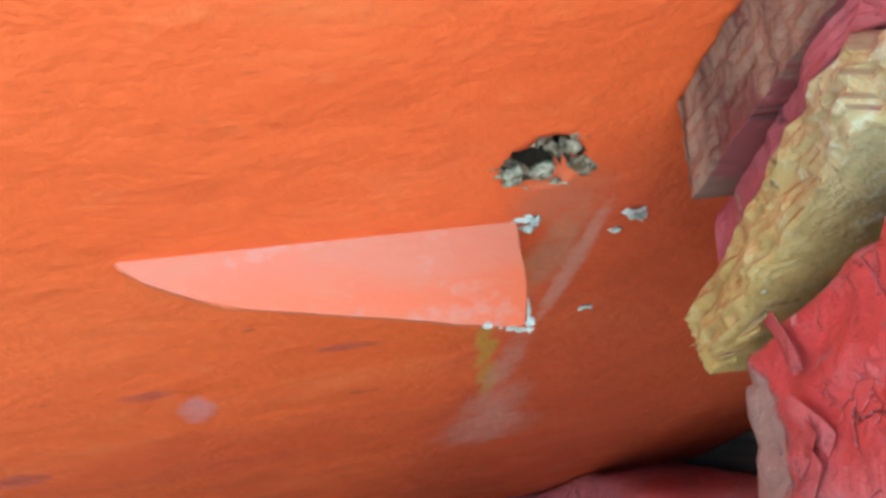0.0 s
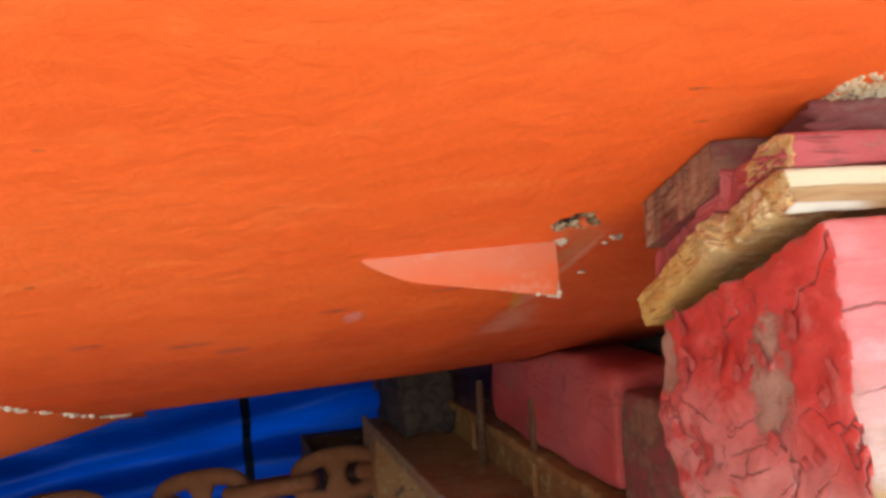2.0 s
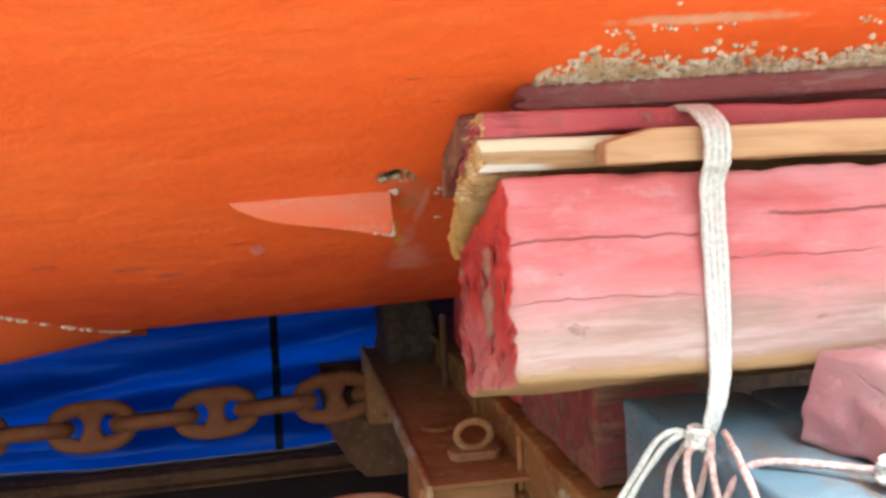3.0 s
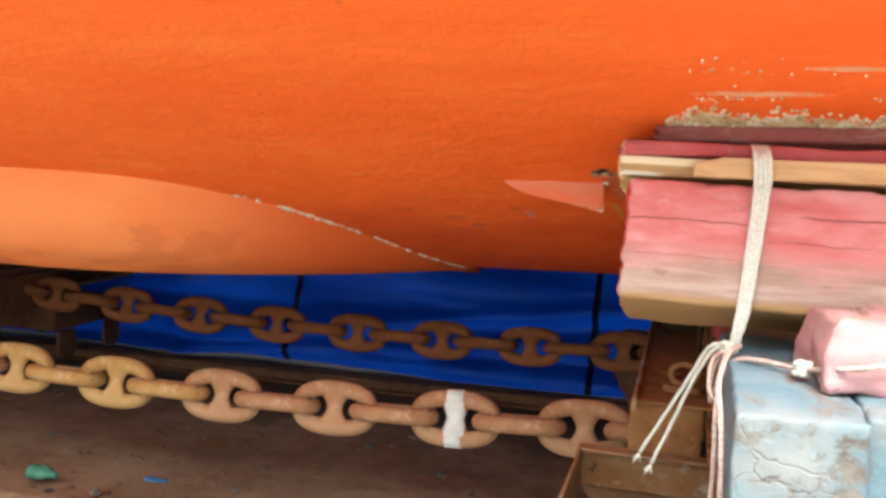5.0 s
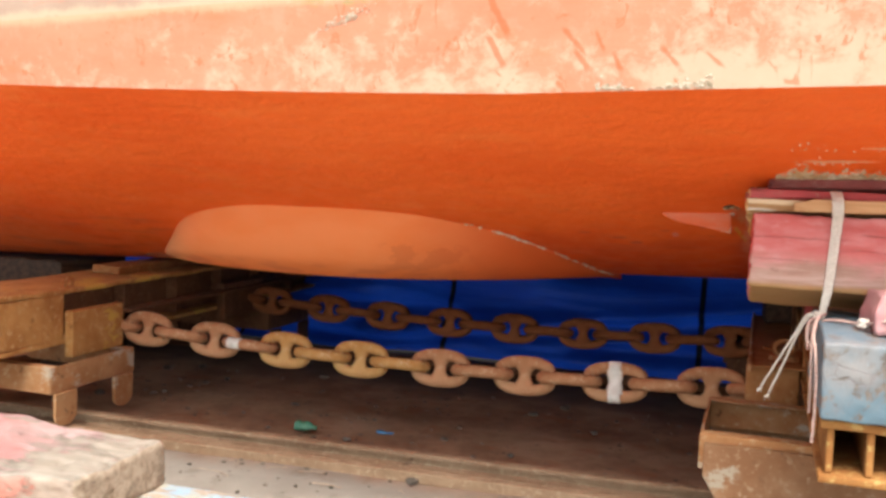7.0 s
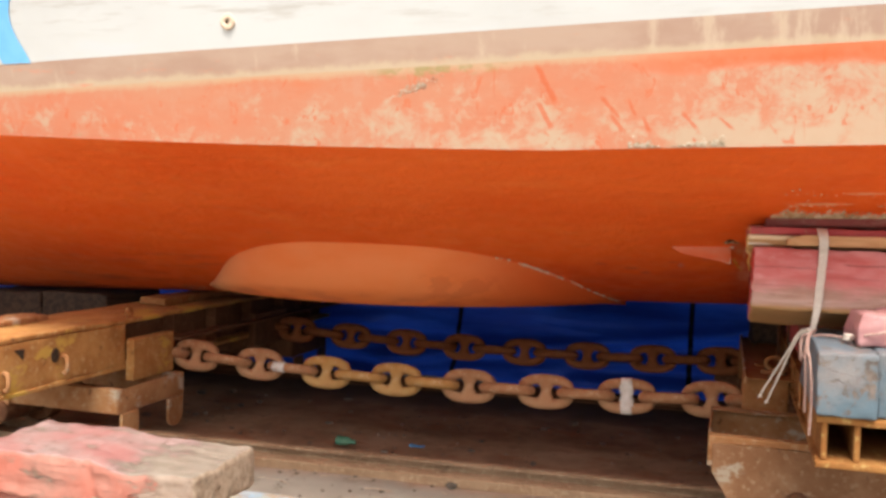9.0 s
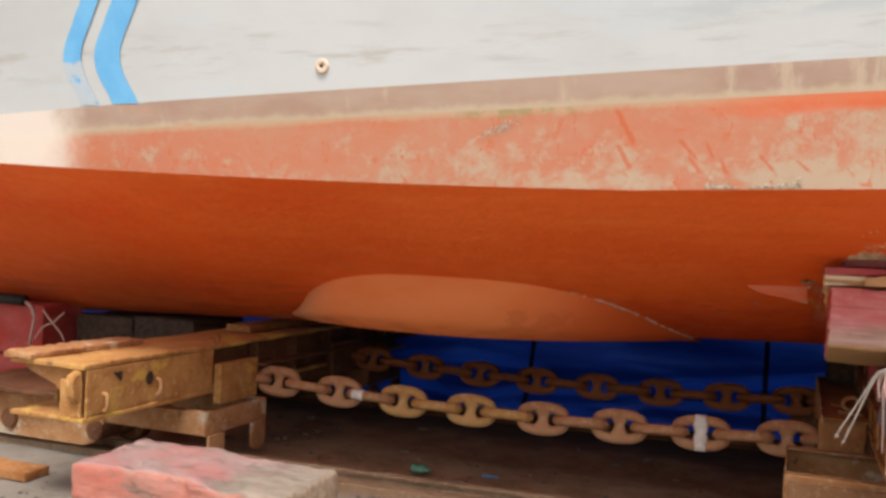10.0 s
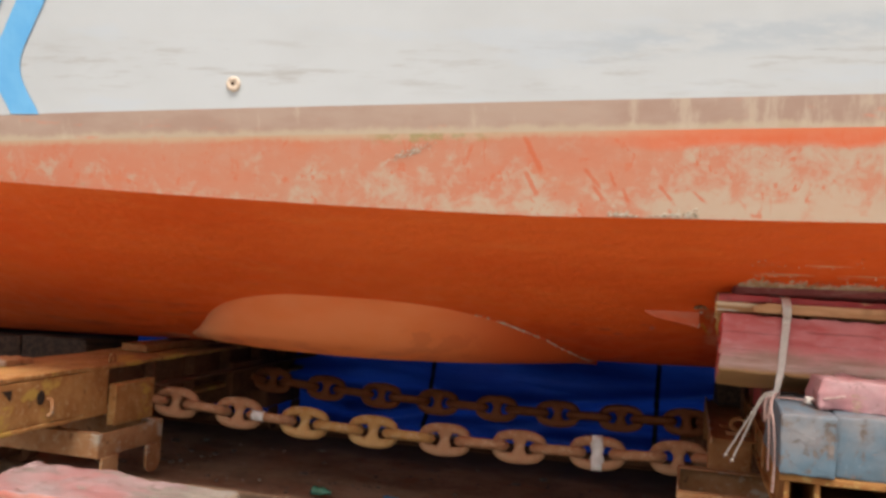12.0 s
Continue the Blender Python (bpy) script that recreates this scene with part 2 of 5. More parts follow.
def wave_paint():
    n = Nodes("light_blue_paint")
    c = n.mix(n.ramp(n.noise(5, 5), 0.35, 0.65), (0.12, 0.40, 0.72), (0.16, 0.46, 0.76))
    zone = n.math("MULTIPLY", n.ramp(n.axis(0), -3.32, -3.40), n.ramp(n.axis(2), 2.50, 2.40))
    worn = n.ramp(n.math("ADD", n.noise((7, 7, 11), 7, 0.72), n.math("MULTIPLY", zone, 0.30)), 0.70, 0.76)
    c = n.mix(n.math("MULTIPLY", worn, 0.85), c, (0.50, 0.53, 0.55))
    return n.finish(c, 0.4, n.noise(12, 5), 0.05, 0.006, spec=0.35)


def rust(name, a, b, flake, paint=None, amount=0.6):
    n = Nodes(name)
    c = n.mix(n.ramp(n.noise(4, 6, 0.65), 0.35, 0.65), a, b)
    c = n.mix(n.ramp(n.noise(26, 5, 0.7), 0.52, 0.70), c, flake)
    if paint:
        c = n.mix(n.ramp(n.noise((3, 3, 5), 6, 0.68), amount, amount + 0.06), c, paint)
    c = n.mix(n.math("MULTIPLY", n.ramp(n.noise(11, 6, 0.7), 0.60, 0.72), 0.8), c, (0.06, 0.03, 0.02))
    h = n.math("ADD", n.noise(14, 6, 0.7), n.math("MULTIPLY", n.noise(120, 3), 0.2))
    return n.finish(c, 0.85, h, 0.45, 0.008, spec=0.25)


def wood(name, a, b, along, paint=None, amount=0.5, paint2=None, crack=True, worn=(0, 1, 0.0), wear_axis=2, flakes=0, relief=1.0):
    """Timber with grain along an axis, and what is left of its paint."""
    n = Nodes(name)
    k = [28, 28, 28]
    k[along] = 2.0
    grain = n.noise(tuple(k), 5, 0.65, 0.6)
    c = n.mix(n.ramp(grain, 0.34, 0.66), a, b)
    c = n.mix(n.math("MULTIPLY", n.ramp(n.noise(5, 5), 0.55, 0.7), 0.5), c, tuple(0.45 * v for v in a))
    h = n.math("MULTIPLY", grain, 0.7)
    if paint:
        k = [13, 13, 13]
        k[along] = 4.0
        left = n.math("ADD", n.noise(tuple(k), 8, 0.72, 0.3), n.ramp(n.axis(wear_axis), worn[0], worn[1], 0.0, worn[2]))
        left = n.ramp(left, amount, amount + 0.09)
        p = n.mix(n.ramp(n.noise(3, 4), 0.35, 0.65), paint, paint2 or tuple(0.75 * v for v in paint))
        if flakes:
            k = [flakes, flakes, flakes]
            k[along] *= 0.25
            edge = n.ramp(n.cells(tuple(k), "DISTANCE_TO_EDGE", warp=0.9), 0.0, 0.022, 1.0, 0.0)
            edge = n.math("MULTIPLY", edge, n.ramp(n.noise(6, 4), 0.47, 0.56))
            p = n.mix(n.math("MULTIPLY", edge, 0.22), p, (0.15, 0.06, 0.05))
            h = n.math("SUBTRACT", h, n.math("MULTIPLY", edge, 1.4))
            h = n.math("ADD", h, n.math("MULTIPLY", n.noise(22, 6, 0.7, 0.8), 1.5))
            lift = n.ramp(n.noise((11, 11, 11), 7, 0.75, 0.5), 0.60, 0.66)
            p = n.mix(n.math("MULTIPLY", lift, 0.6), p, n.mix(n.noise(30, 4), (0.20, 0.10, 0.07), (0.42, 0.27, 0.20)))
            h = n.math("SUBTRACT", h, n.math("MULTIPLY", lift, 0.8))
        p = n.mix(n.math("MULTIPLY", n.ramp(n.noise(40, 5, 0.7), 0.58, 0.72), 0.45), p, tuple(min(1, 1.5 * v + 0.06) for v in paint))
        c = n.mix(left, p, c)
        h = n.math("SUBTRACT", h, n.math("MULTIPLY", left, 0.7))
    if crack:
        k = [11, 11, 11]
        k[along] = 0.7
        line = n.ramp(n.math("ABSOLUTE", n.math("SUBTRACT", n.noise(tuple(k), 3, 0.5, 0.2), 0.5)), 0.0, 0.009, 1.0, 0.0)
        line = n.math("MULTIPLY", line, n.ramp(n.noise(3.0, 3), 0.50, 0.56))
        c = n.mix(n.math("MULTIPLY", line, 0.6), c, (0.08, 0.04, 0.035))
        h = n.math("SUBTRACT", h, n.math("MULTIPLY", line, 1.2))
    if relief > 1:
        h = n.math("ADD", h, n.math("MULTIPLY", n.noise((11, 16, 12), 6, 0.65, 0.8), 1.5))
    return n.finish(c, 0.62 if flakes else 0.78, h, min(1.0, 0.5 * relief), 0.006 * relief, spec=0.3)


def red_end_paint():
    """Thick glossy red paint on the sawn end of the baulk, cracked, with bare patches."""
    n = Nodes("glossy_red_end_paint")
    y, z = n.axis(1), n.axis(2)
    c = n.mix(n.ramp(n.math("ADD", z, n.math("MULTIPLY", n.noise(7, 5), 0.2)), 1.36, 1.22), (0.52, 0.050, 0.042), (0.55, 0.19, 0.17))
    c = n.mix(n.math("MULTIPLY", n.ramp(n.noise(16, 6, 0.7), 0.52, 0.70), 0.6), c, (0.56, 0.19, 0.165))
    c = n.mix(n.math("MULTIPLY", n.ramp(n.noise(9, 5, 0.6), 0.58, 0.64), 0.7), c, (0.52, 0.030, 0.018))
    crack = n.ramp(n.cells((8, 9, 7), "DISTANCE_TO_EDGE", warp=1.3), 0.0, 0.020, 1.0, 0.0)
    crack = n.math("MULTIPLY", crack, n.ramp(n.noise(7, 4), 0.47, 0.55))
    small = n.ramp(n.cells((24, 26, 20), "DISTANCE_TO_EDGE", warp=1.4), 0.0, 0.035, 1.0, 0.0)
    small = n.math("MULTIPLY", small, n.ramp(n.math("ADD", n.noise(9, 5), n.ramp(y, 0.25, 0.50, 0.0, 0.10)), 0.55, 0.64))
    crack = n.math("MAXIMUM", crack, n.math("MULTIPLY", small, 0.35))
    dy, dz = n.math("SUBTRACT", y, 0.41), n.math("SUBTRACT", z, 1.31)
    r = n.math("ADD", n.math("SQRT", n.math("ADD", n.math("MULTIPLY", dy, dy), n.math("MULTIPLY", dz, dz))), n.math("MULTIPLY", n.noise(13, 5, 0.6), 0.045))
    ring = n.ramp(n.math("ABSOLUTE", n.math("SUBTRACT", n.math("FRACT", n.math("MULTIPLY", r, 34)), 0.5)), 0.0, 0.07, 1.0, 0.0)
    ring = n.math("MULTIPLY", n.math("MULTIPLY", ring, n.ramp(r, 0.13, 0.15)), n.math("MULTIPLY", n.ramp(z, 1.22, 1.18), n.ramp(n.noise(11, 4), 0.48, 0.54)))
    crack = n.math("MAXIMUM", crack, n.math("MULTIPLY", ring, 0.8))
    c = n.mix(n.math("MULTIPLY", crack, 0.75), c, (0.10, 0.025, 0.022))
    py, pz = n.math("DIVIDE", n.math("SUBTRACT", y, 0.285), 0.055), n.math("DIVIDE", n.math("SUBTRACT", z, 1.25), 0.095)
    d = n.math("ADD", n.math("ADD", n.math("MULTIPLY", py, py), n.math("MULTIPLY", pz, pz)), n.math("MULTIPLY", n.noise(24, 7, 0.75), 3.2))
    bare = n.ramp(d, 2.25, 1.85)
    spots = n.ramp(n.noise(20, 7, 0.75), 0.655, 0.68)
    hy, hz = n.math("DIVIDE", n.math("SUBTRACT", y, 0.535), 0.035), n.math("DIVIDE", n.math("SUBTRACT", z, 1.235), 0.050)
    hollow = n.ramp(n.math("ADD", n.math("ADD", n.math("MULTIPLY", hy, hy), n.math("MULTIPLY", hz, hz)), n.math("MULTIPLY", n.noise(22, 6, 0.7), 2.2)), 2.2, 1.8)
    bare = n.math("MAXIMUM", n.math("MAXIMUM", bare, spots), hollow)
    c = n.mix(n.math("MULTIPLY", bare, 0.9), c, n.mix(n.noise((20, 60, 20), 5), (0.20, 0.10, 0.07), (0.46, 0.28, 0.20)))
    h = n.math("SUBTRACT", n.noise((14, 14, 14), 6, 0.6, 0.6), n.math("ADD", n.math("MULTIPLY", crack, 0.9), n.math("MULTIPLY", bare, 0.5)))
    h = n.math("ADD", h, n.math("MULTIPLY", n.noise(60, 5, 0.7), 0.35))
    h = n.math("ADD", h, n.math("MULTIPLY", n.cells((17, 19, 15), "F1", warp=1.2), 0.3))
    c = n.mix(n.math("MULTIPLY", n.ramp(n.noise(48, 5, 0.75), 0.62, 0.70), 0.5), c, (0.60, 0.36, 0.36))
    return n.finish(c, n.ramp(bare, 0, 1, 0.36, 0.8), h, 0.6, 0.012, spec=0.5)


def baulk_side():
    """Red paint fading down a timber's face into bare grey-pink grain, with long drying cracks."""
    n = Nodes("faded_red_timber_face")
    x, z = n.axis(0), n.axis(2)
    cloud, streak, grain = n.noise((3, 6, 9), 6, 0.65), n.noise((2.2, 26, 34), 6, 0.7, 0.4), n.noise((3, 60, 90), 5, 0.65)
    c = n.mix(n.ramp(cloud, 0.38, 0.62), (0.50, 0.115, 0.108), (0.56, 0.20, 0.195))
    c = n.mix(n.math("MULTIPLY", n.ramp(n.noise((9, 18, 22), 6, 0.7), 0.52, 0.68), 0.55), c, (0.58, 0.30, 0.29))
    wood_c = n.mix(n.ramp(streak, 0.36, 0.64), (0.33, 0.215, 0.165), (0.50, 0.375, 0.315))
    wood_c = n.mix(n.math("MULTIPLY", n.ramp(cloud, 0.50, 0.64), 0.5), wood_c, (0.50, 0.29, 0.265))
    fade = n.math("ADD", z, n.math("ADD", n.math("MULTIPLY", cloud, 0.16), n.math("MULTIPLY", streak, 0.10)))
    bare = n.ramp(fade, 1.435, 1.335)
    c = n.mix(n.math("MULTIPLY", bare, 0.88), c, wood_c)
    chips = n.ramp(n.noise((14, 30, 40), 7, 0.72, 0.4), 0.64, 0.68)
    c = n.mix(n.math("MULTIPLY", chips, 0.7), c, n.mix(streak, (0.22, 0.10, 0.08), (0.42, 0.27, 0.21)))
    foot = n.ramp(n.math("ADD", z, n.math("MULTIPLY", streak, 0.03)), 1.195, 1.172)
    c = n.mix(n.math("MULTIPLY", foot, 0.85), c, (0.36, 0.20, 0.07))
    crack = None
    for z0, x0, x1, w in ((1.343, 0.30, 0.62, 0.0016), (1.358, 0.70, 1.30, 0.0022), (1.300, 0.60, 1.05, 0.0009), (1.262, 0.33, 0.55, 0.0008)):
        d = n.math("SUBTRACT", n.math("SUBTRACT", z, z0), n.math("MULTIPLY", n.math("SUBTRACT", n.noise((5, 1, 1), 5, 0.6), 0.5), 0.05))
        line = n.ramp(n.math("ABSOLUTE", d), w * 0.3, w * 1.4, 1.0, 0.0)
        line = n.math("MULTIPLY", line, n.math("MULTIPLY", n.ramp(x, x0 - 0.02, x0 + 0.03), n.ramp(x, x1 + 0.08, x1 - 0.05)))
        crack = line if crack is None else n.math("MAXIMUM", crack, line)
    crack = n.math("MULTIPLY", crack, n.ramp(n.noise((7, 7, 20), 5, 0.7), 0.36, 0.50))
    c = n.mix(n.math("MULTIPLY", crack, 0.65), c, (0.13, 0.048, 0.042))
    h = n.math("SUBTRACT", n.math("ADD", n.math("MULTIPLY", streak, 0.9), n.math("MULTIPLY", grain, 0.5)), n.math("ADD", n.math("MULTIPLY", crack, 1.6), n.math("MULTIPLY", chips, 0.5)))
    return n.finish(c, n.ramp(bare, 0, 1, 0.55, 0.8), h, 0.6, 0.007, spec=0.3)


def torn_wood():
    """A torn plank end: pale rough fibre, honey-brown where resin soaked its far part."""
    n = Nodes("torn_yellow_wood")
    fine, mid = n.noise((45, 70, 34), 7, 0.72, 0.4), n.noise((14, 22, 11), 6, 0.65, 0.6)
    c = n.mix(n.ramp(mid, 0.36, 0.64), (0.52, 0.285, 0.085), (0.74, 0.49, 0.215))
    c = n.mix(n.ramp(fine, 0.50, 0.66), c, (0.84, 0.66, 0.40))
    resin = n.ramp(n.math("ADD", n.axis(1), n.math("MULTIPLY", mid, 0.16)), 0.46, 0.56)
    c = n.mix(n.math("MULTIPLY", resin, 0.75), c, n.mix(fine, (0.50, 0.225, 0.03), (0.74, 0.42, 0.09)))
    c = n.mix(n.ramp(n.noise((22, 60, 16), 5, 0.7), 0.62, 0.67), c, (0.28, 0.14, 0.06))
    c = n.mix(n.ramp(n.noise((50, 50, 50), 3), 0.72, 0.75), c, (0.82, 0.74, 0.58))
    h = n.math("ADD", fine, n.math("MULTIPLY", mid, 1.4))
    return n.finish(c, 0.72, h, 0.9, 0.010, spec=0.35)


def split_plank():
    """A plank split along its side: pale fresh wood above, old brown and red paint below."""
    n = Nodes("split_plank_side")
    grain = n.noise((3, 40, 60), 6, 0.65, 0.5)
    c = n.mix(n.ramp(grain, 0.35, 0.65), (0.26, 0.13, 0.055), (0.40, 0.24, 0.11))
    c = n.mix(n.ramp(n.noise((5, 12, 20), 5, 0.7), 0.52, 0.62), c, (0.27, 0.07, 0.06))
    z = n.math("ADD", n.axis(2), n.math("MULTIPLY", n.noise((4, 10, 30), 5), 0.014))
    fresh = n.math("MULTIPLY", n.ramp(z, 1.467, 1.470), n.ramp(n.math("ADD", n.axis(0), n.math("MULTIPLY", n.axis(2), -2.0)), -2.42, -2.50))
    c = n.mix(n.math("MULTIPLY", fresh, 0.95), c, n.mix(grain, (0.55, 0.41, 0.24), (0.76, 0.64, 0.46)))
    c = n.mix(n.math("MULTIPLY", n.math("MULTIPLY", n.ramp(z, 1.453, 1.450), n.ramp(n.axis(1), 0.224, 0.220)), n.ramp(n.axis(0), 0.42, 0.37)), c, (0.56, 0.49, 0.40))
    return n.finish(c, 0.75, n.math("ADD", grain, fresh), 0.6, 0.006, spec=0.3)


def plain(name, a, b, scale=12, rough=0.7, bump=0.2, spec=0.3):
    n = Nodes(name)
    c = n.mix(n.ramp(n.noise(scale, 5), 0.35, 0.65), a, b)
    return n.finish(c, rough, n.noise(scale * 2.5, 5), bump, 0.006, spec=spec)


def ground_mat():
    n = Nodes("yard_ground")
    front = n.ramp(n.math("ADD", n.axis(1), n.math("MULTIPLY", n.noise(1.5, 4), 0.5)), 1.15, 0.75)
    dirt = n.mix(n.ramp(n.noise(2.2, 6, 0.65), 0.35, 0.65), (0.20, 0.112, 0.066), (0.33, 0.205, 0.130))
    dirt = n.mix(n.ramp(n.noise(13, 6, 0.7), 0.60, 0.68), dirt, (0.06, 0.048, 0.04))
    dirt = n.mix(n.math("MULTIPLY", n.ramp(n.noise((3, 5, 3), 6, 0.7), 0.52, 0.64), 0.6), dirt, (0.25, 0.105, 0.05))
    slab = n.mix(n.ramp(n.noise(1.6, 6, 0.6), 0.35, 0.65), (0.32, 0.28, 0.235), (0.45, 0.41, 0.355))
    slab = n.mix(n.math("MULTIPLY", n.ramp(n.noise(6, 6, 0.7), 0.54, 0.64), 0.6), slab, (0.20, 0.165, 0.13))
    # near slab is dirtier; the unseen yard stays paler to bounce light up
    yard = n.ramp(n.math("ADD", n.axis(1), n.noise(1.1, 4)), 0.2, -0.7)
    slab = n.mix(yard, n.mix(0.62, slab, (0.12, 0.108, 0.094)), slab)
    # soil darkens past the keel: shade by the tarpaulin's foot, put into the colour
    far_shade = n.ramp(n.math("ADD", n.axis(1), n.math("MULTIPLY", n.noise(1.8, 5), 0.8)), 2.7, 3.4)
    dirt = n.mix(n.math("MULTIPLY", far_shade, 0.85), dirt, (0.050, 0.034, 0.025))
    c = n.mix(front, dirt, slab)
    c = n.mix(n.ramp(n.noise(45, 4, 0.7), 0.68, 0.72), c, (0.32, 0.30, 0.26))
    h = n.math("ADD", n.noise(6, 6, 0.65), n.math("MULTIPLY", n.noise(60, 4, 0.7), 0.25))
    return n.finish(c, 0.9, h, 0.6, 0.02, spec=0.2)


def tarp_mat():
    n = Nodes("blue_tarpaulin")
    c = n.mix(n.ramp(n.noise((1.2, 1, 3), 4), 0.35, 0.65), (0.008, 0.045, 0.36), (0.012, 0.075, 0.50))
    n.finish(c, 0.30, n.noise((1.1, 2, 7), 5, 0.62, 0.8), 0.85, 0.04, spec=0.5)
    tr = n.add("ShaderNodeBsdfTranslucent")
    n.put(tr.inputs["Color"], c)
    mx = n.add("ShaderNodeMixShader")
    mx.inputs[0].default_value = 0.45
    out = n.t.nodes["Material Output"]
    n.t.links.new(n.b.outputs[0], mx.inputs[1])
    n.t.links.new(tr.outputs[0], mx.inputs[2])
    n.t.links.new(mx.outputs[0], out.inputs["Surface"])
    return n.m


def barnacle_mat():
    n = Nodes("barnacle_shell")
    c = n.mix(n.ramp(n.noise(25, 5), 0.35, 0.65), (0.46, 0.28, 0.14), (0.64, 0.52, 0.38))
    c = n.mix(n.ramp(n.noise(70, 4), 0.56, 0.62), c, (0.24, 0.17, 0.12))
    return n.finish(c, 0.8, n.noise(160, 4), 0.5, 0.004)


ORANGE = hull_orange()
def swelling_paint():
    n = Nodes("lit_orange_paint")
    # paler than the hull: light on the steep face is painted in
    c = n.mix(n.ramp(n.noise((2, 5, 5), 5), 0.35, 0.65), (0.72, 0.190, 0.052), (0.75, 0.225, 0.075))
    c = n.mix(n.ramp(n.axis(0), -2.5, -3.3), c, (0.52, 0.27, 0.13))
    zone = n.math("MULTIPLY", n.ramp(n.axis(0), -1.50, -1.40), n.ramp(n.axis(0), -0.98, -1.10))
    zone = n.math("MULTIPLY", zone, n.math("MULTIPLY", n.ramp(n.axis(2), 1.01, 1.04), n.ramp(n.axis(2), 1.19, 1.15)))
    c = n.mix(n.math("MULTIPLY", n.math("MULTIPLY", n.ramp(n.noise((9, 9, 9), 5, 0.6), 0.45, 0.50), zone), 0.35), c, (0.42, 0.10, 0.035))
    foot = n.math("MULTIPLY", n.ramp(n.axis(2), 1.07, 1.0), n.ramp(n.noise((5, 8, 14), 5), 0.46, 0.58))
    c = n.mix(n.math("MULTIPLY", foot, 0.35), c, (0.42, 0.10, 0.05))
    c = n.mix(n.math("MULTIPLY", n.ramp(n.axis(0), -1.5, -0.7), 0.9), c, (0.60, 0.095, 0.020))
    return n.finish(c, 0.6, n.noise(30, 4), 0.12, 0.01, spec=0.2)


LITORANGE = swelling_paint()


def fin_paint():
    n = Nodes("faded_fin_paint")
    z = n.math("ADD", n.axis(2), n.math("MULTIPLY", n.noise((9, 9, 16), 6, 0.7), 0.07))
    c = n.mix(n.ramp(n.noise((7, 9, 18), 5), 0.4, 0.62), (0.64, 0.110, 0.026), (0.60, 0.150, 0.060))
    c = n.mix(n.math("MULTIPLY", n.ramp(z, 1.390, 1.425), 0.5), c, (0.58, 0.165, 0.090))
    c = n.mix(n.math("MULTIPLY", n.ramp(n.noise((14, 14, 22), 6, 0.7), 0.52, 0.64), 0.45), c, (0.58, 0.24, 0.17))
    return n.finish(c, 0.5, n.noise((18, 18, 30), 5), 0.22, 0.01, spec=0.3)


FINPALE = fin_paint()
BAND, MAUVE, WHITE = hull_band(), hull_mauve(), hull_white()
SKYBLUE = wave_paint()
RUST = rust("rusty_steel", (0.27, 0.105, 0.032), (0.38, 0.18, 0.07), (0.42, 0.25, 0.12))
# dark rust of the wheels; elsewhere rust with under-hull shade mixed in
RUSTDARKSHADE = rust("dark_and_shaded_rusty_steel", (0.10, 0.042, 0.022), (0.17, 0.075, 0.036), (0.21, 0.11, 0.06))
RUSTPALE = rust("pale_rusty_steel", (0.32, 0.14, 0.055), (0.42, 0.23, 0.11), (0.46, 0.31, 0.18), (0.46, 0.38, 0.29), 0.54)
RUSTYEL = rust("yellow_painted_rusty_steel", (0.33, 0.145, 0.045), (0.47, 0.25, 0.085), (0.54, 0.36, 0.17), (0.52, 0.33, 0.075), 0.55)
RUSTEDGE = rust("orange_rusty_steel", (0.22, 0.085, 0.022), (0.32, 0.15, 0.046), (0.42, 0.27, 0.10), (0.44, 0.34, 0.20), 0.62)
PLATERUST = rust("mottled_plate_rust", (0.20, 0.095, 0.045), (0.28, 0.155, 0.085), (0.33, 0.22, 0.14), (0.33, 0.27, 0.205), 0.60)
RAILRUST = rust("brown_rail_rust", (0.24, 0.15, 0.09), (0.34, 0.23, 0.145), (0.40, 0.29, 0.19))
CHAIN = rust("chain_rust", (0.34, 0.150, 0.070), (0.45, 0.25, 0.135), (0.54, 0.37, 0.235))
CHAINOCHRE = rust("chain_ochre_rust", (0.40, 0.19, 0.055), (0.52, 0.32, 0.13), (0.56, 0.40, 0.24))
CHAINSHADED = rust("chain_shaded_rust", (0.22, 0.068, 0.024), (0.30, 0.105, 0.042), (0.32, 0.14, 0.065))
WHITEPAINT = plain("white_paint", (0.62, 0.59, 0.54), (0.76, 0.74, 0.70), 20, 0.6)
REDWOOD = baulk_side()
REDEND = wood("red_painted_end_grain", (0.30, 0.16, 0.10), (0.42, 0.26, 0.17), 1, (0.42, 0.048, 0.038), 0.60, (0.48, 0.10, 0.09), crack=False, flakes=14, relief=1.3)
REDGLOSS = red_end_paint()
MAUVEWOOD = wood("weathered_mauve_plank", (0.20, 0.075, 0.062), (0.32, 0.14, 0.115), 0, (0.25, 0.060, 0.054), 0.50)
BROWNWOOD = wood("reddish_brown_wedge", (0.13, 0.055, 0.035), (0.27, 0.12, 0.07), 0, (0.24, 0.05, 0.045), 0.47)
PLANKRED = wood("red_topped_plank", (0.42, 0.26, 0.12), (0.66, 0.48, 0.26), 0, (0.36, 0.05, 0.055), 0.60, (0.42, 0.09, 0.09), flakes=12)
BROWNEND = wood("sawn_brown_end", (0.17, 0.070, 0.040), (0.34, 0.165, 0.095), 2, (0.22, 0.055, 0.04), 0.40, crack=True, relief=1.4)
PLANKRAW = split_plank()
YELLOWWOOD = torn_wood()
NEWWOOD = wood("fresh_sawn_wood", (0.40, 0.21, 0.095), (0.54, 0.32, 0.165), 0, None, crack=False)
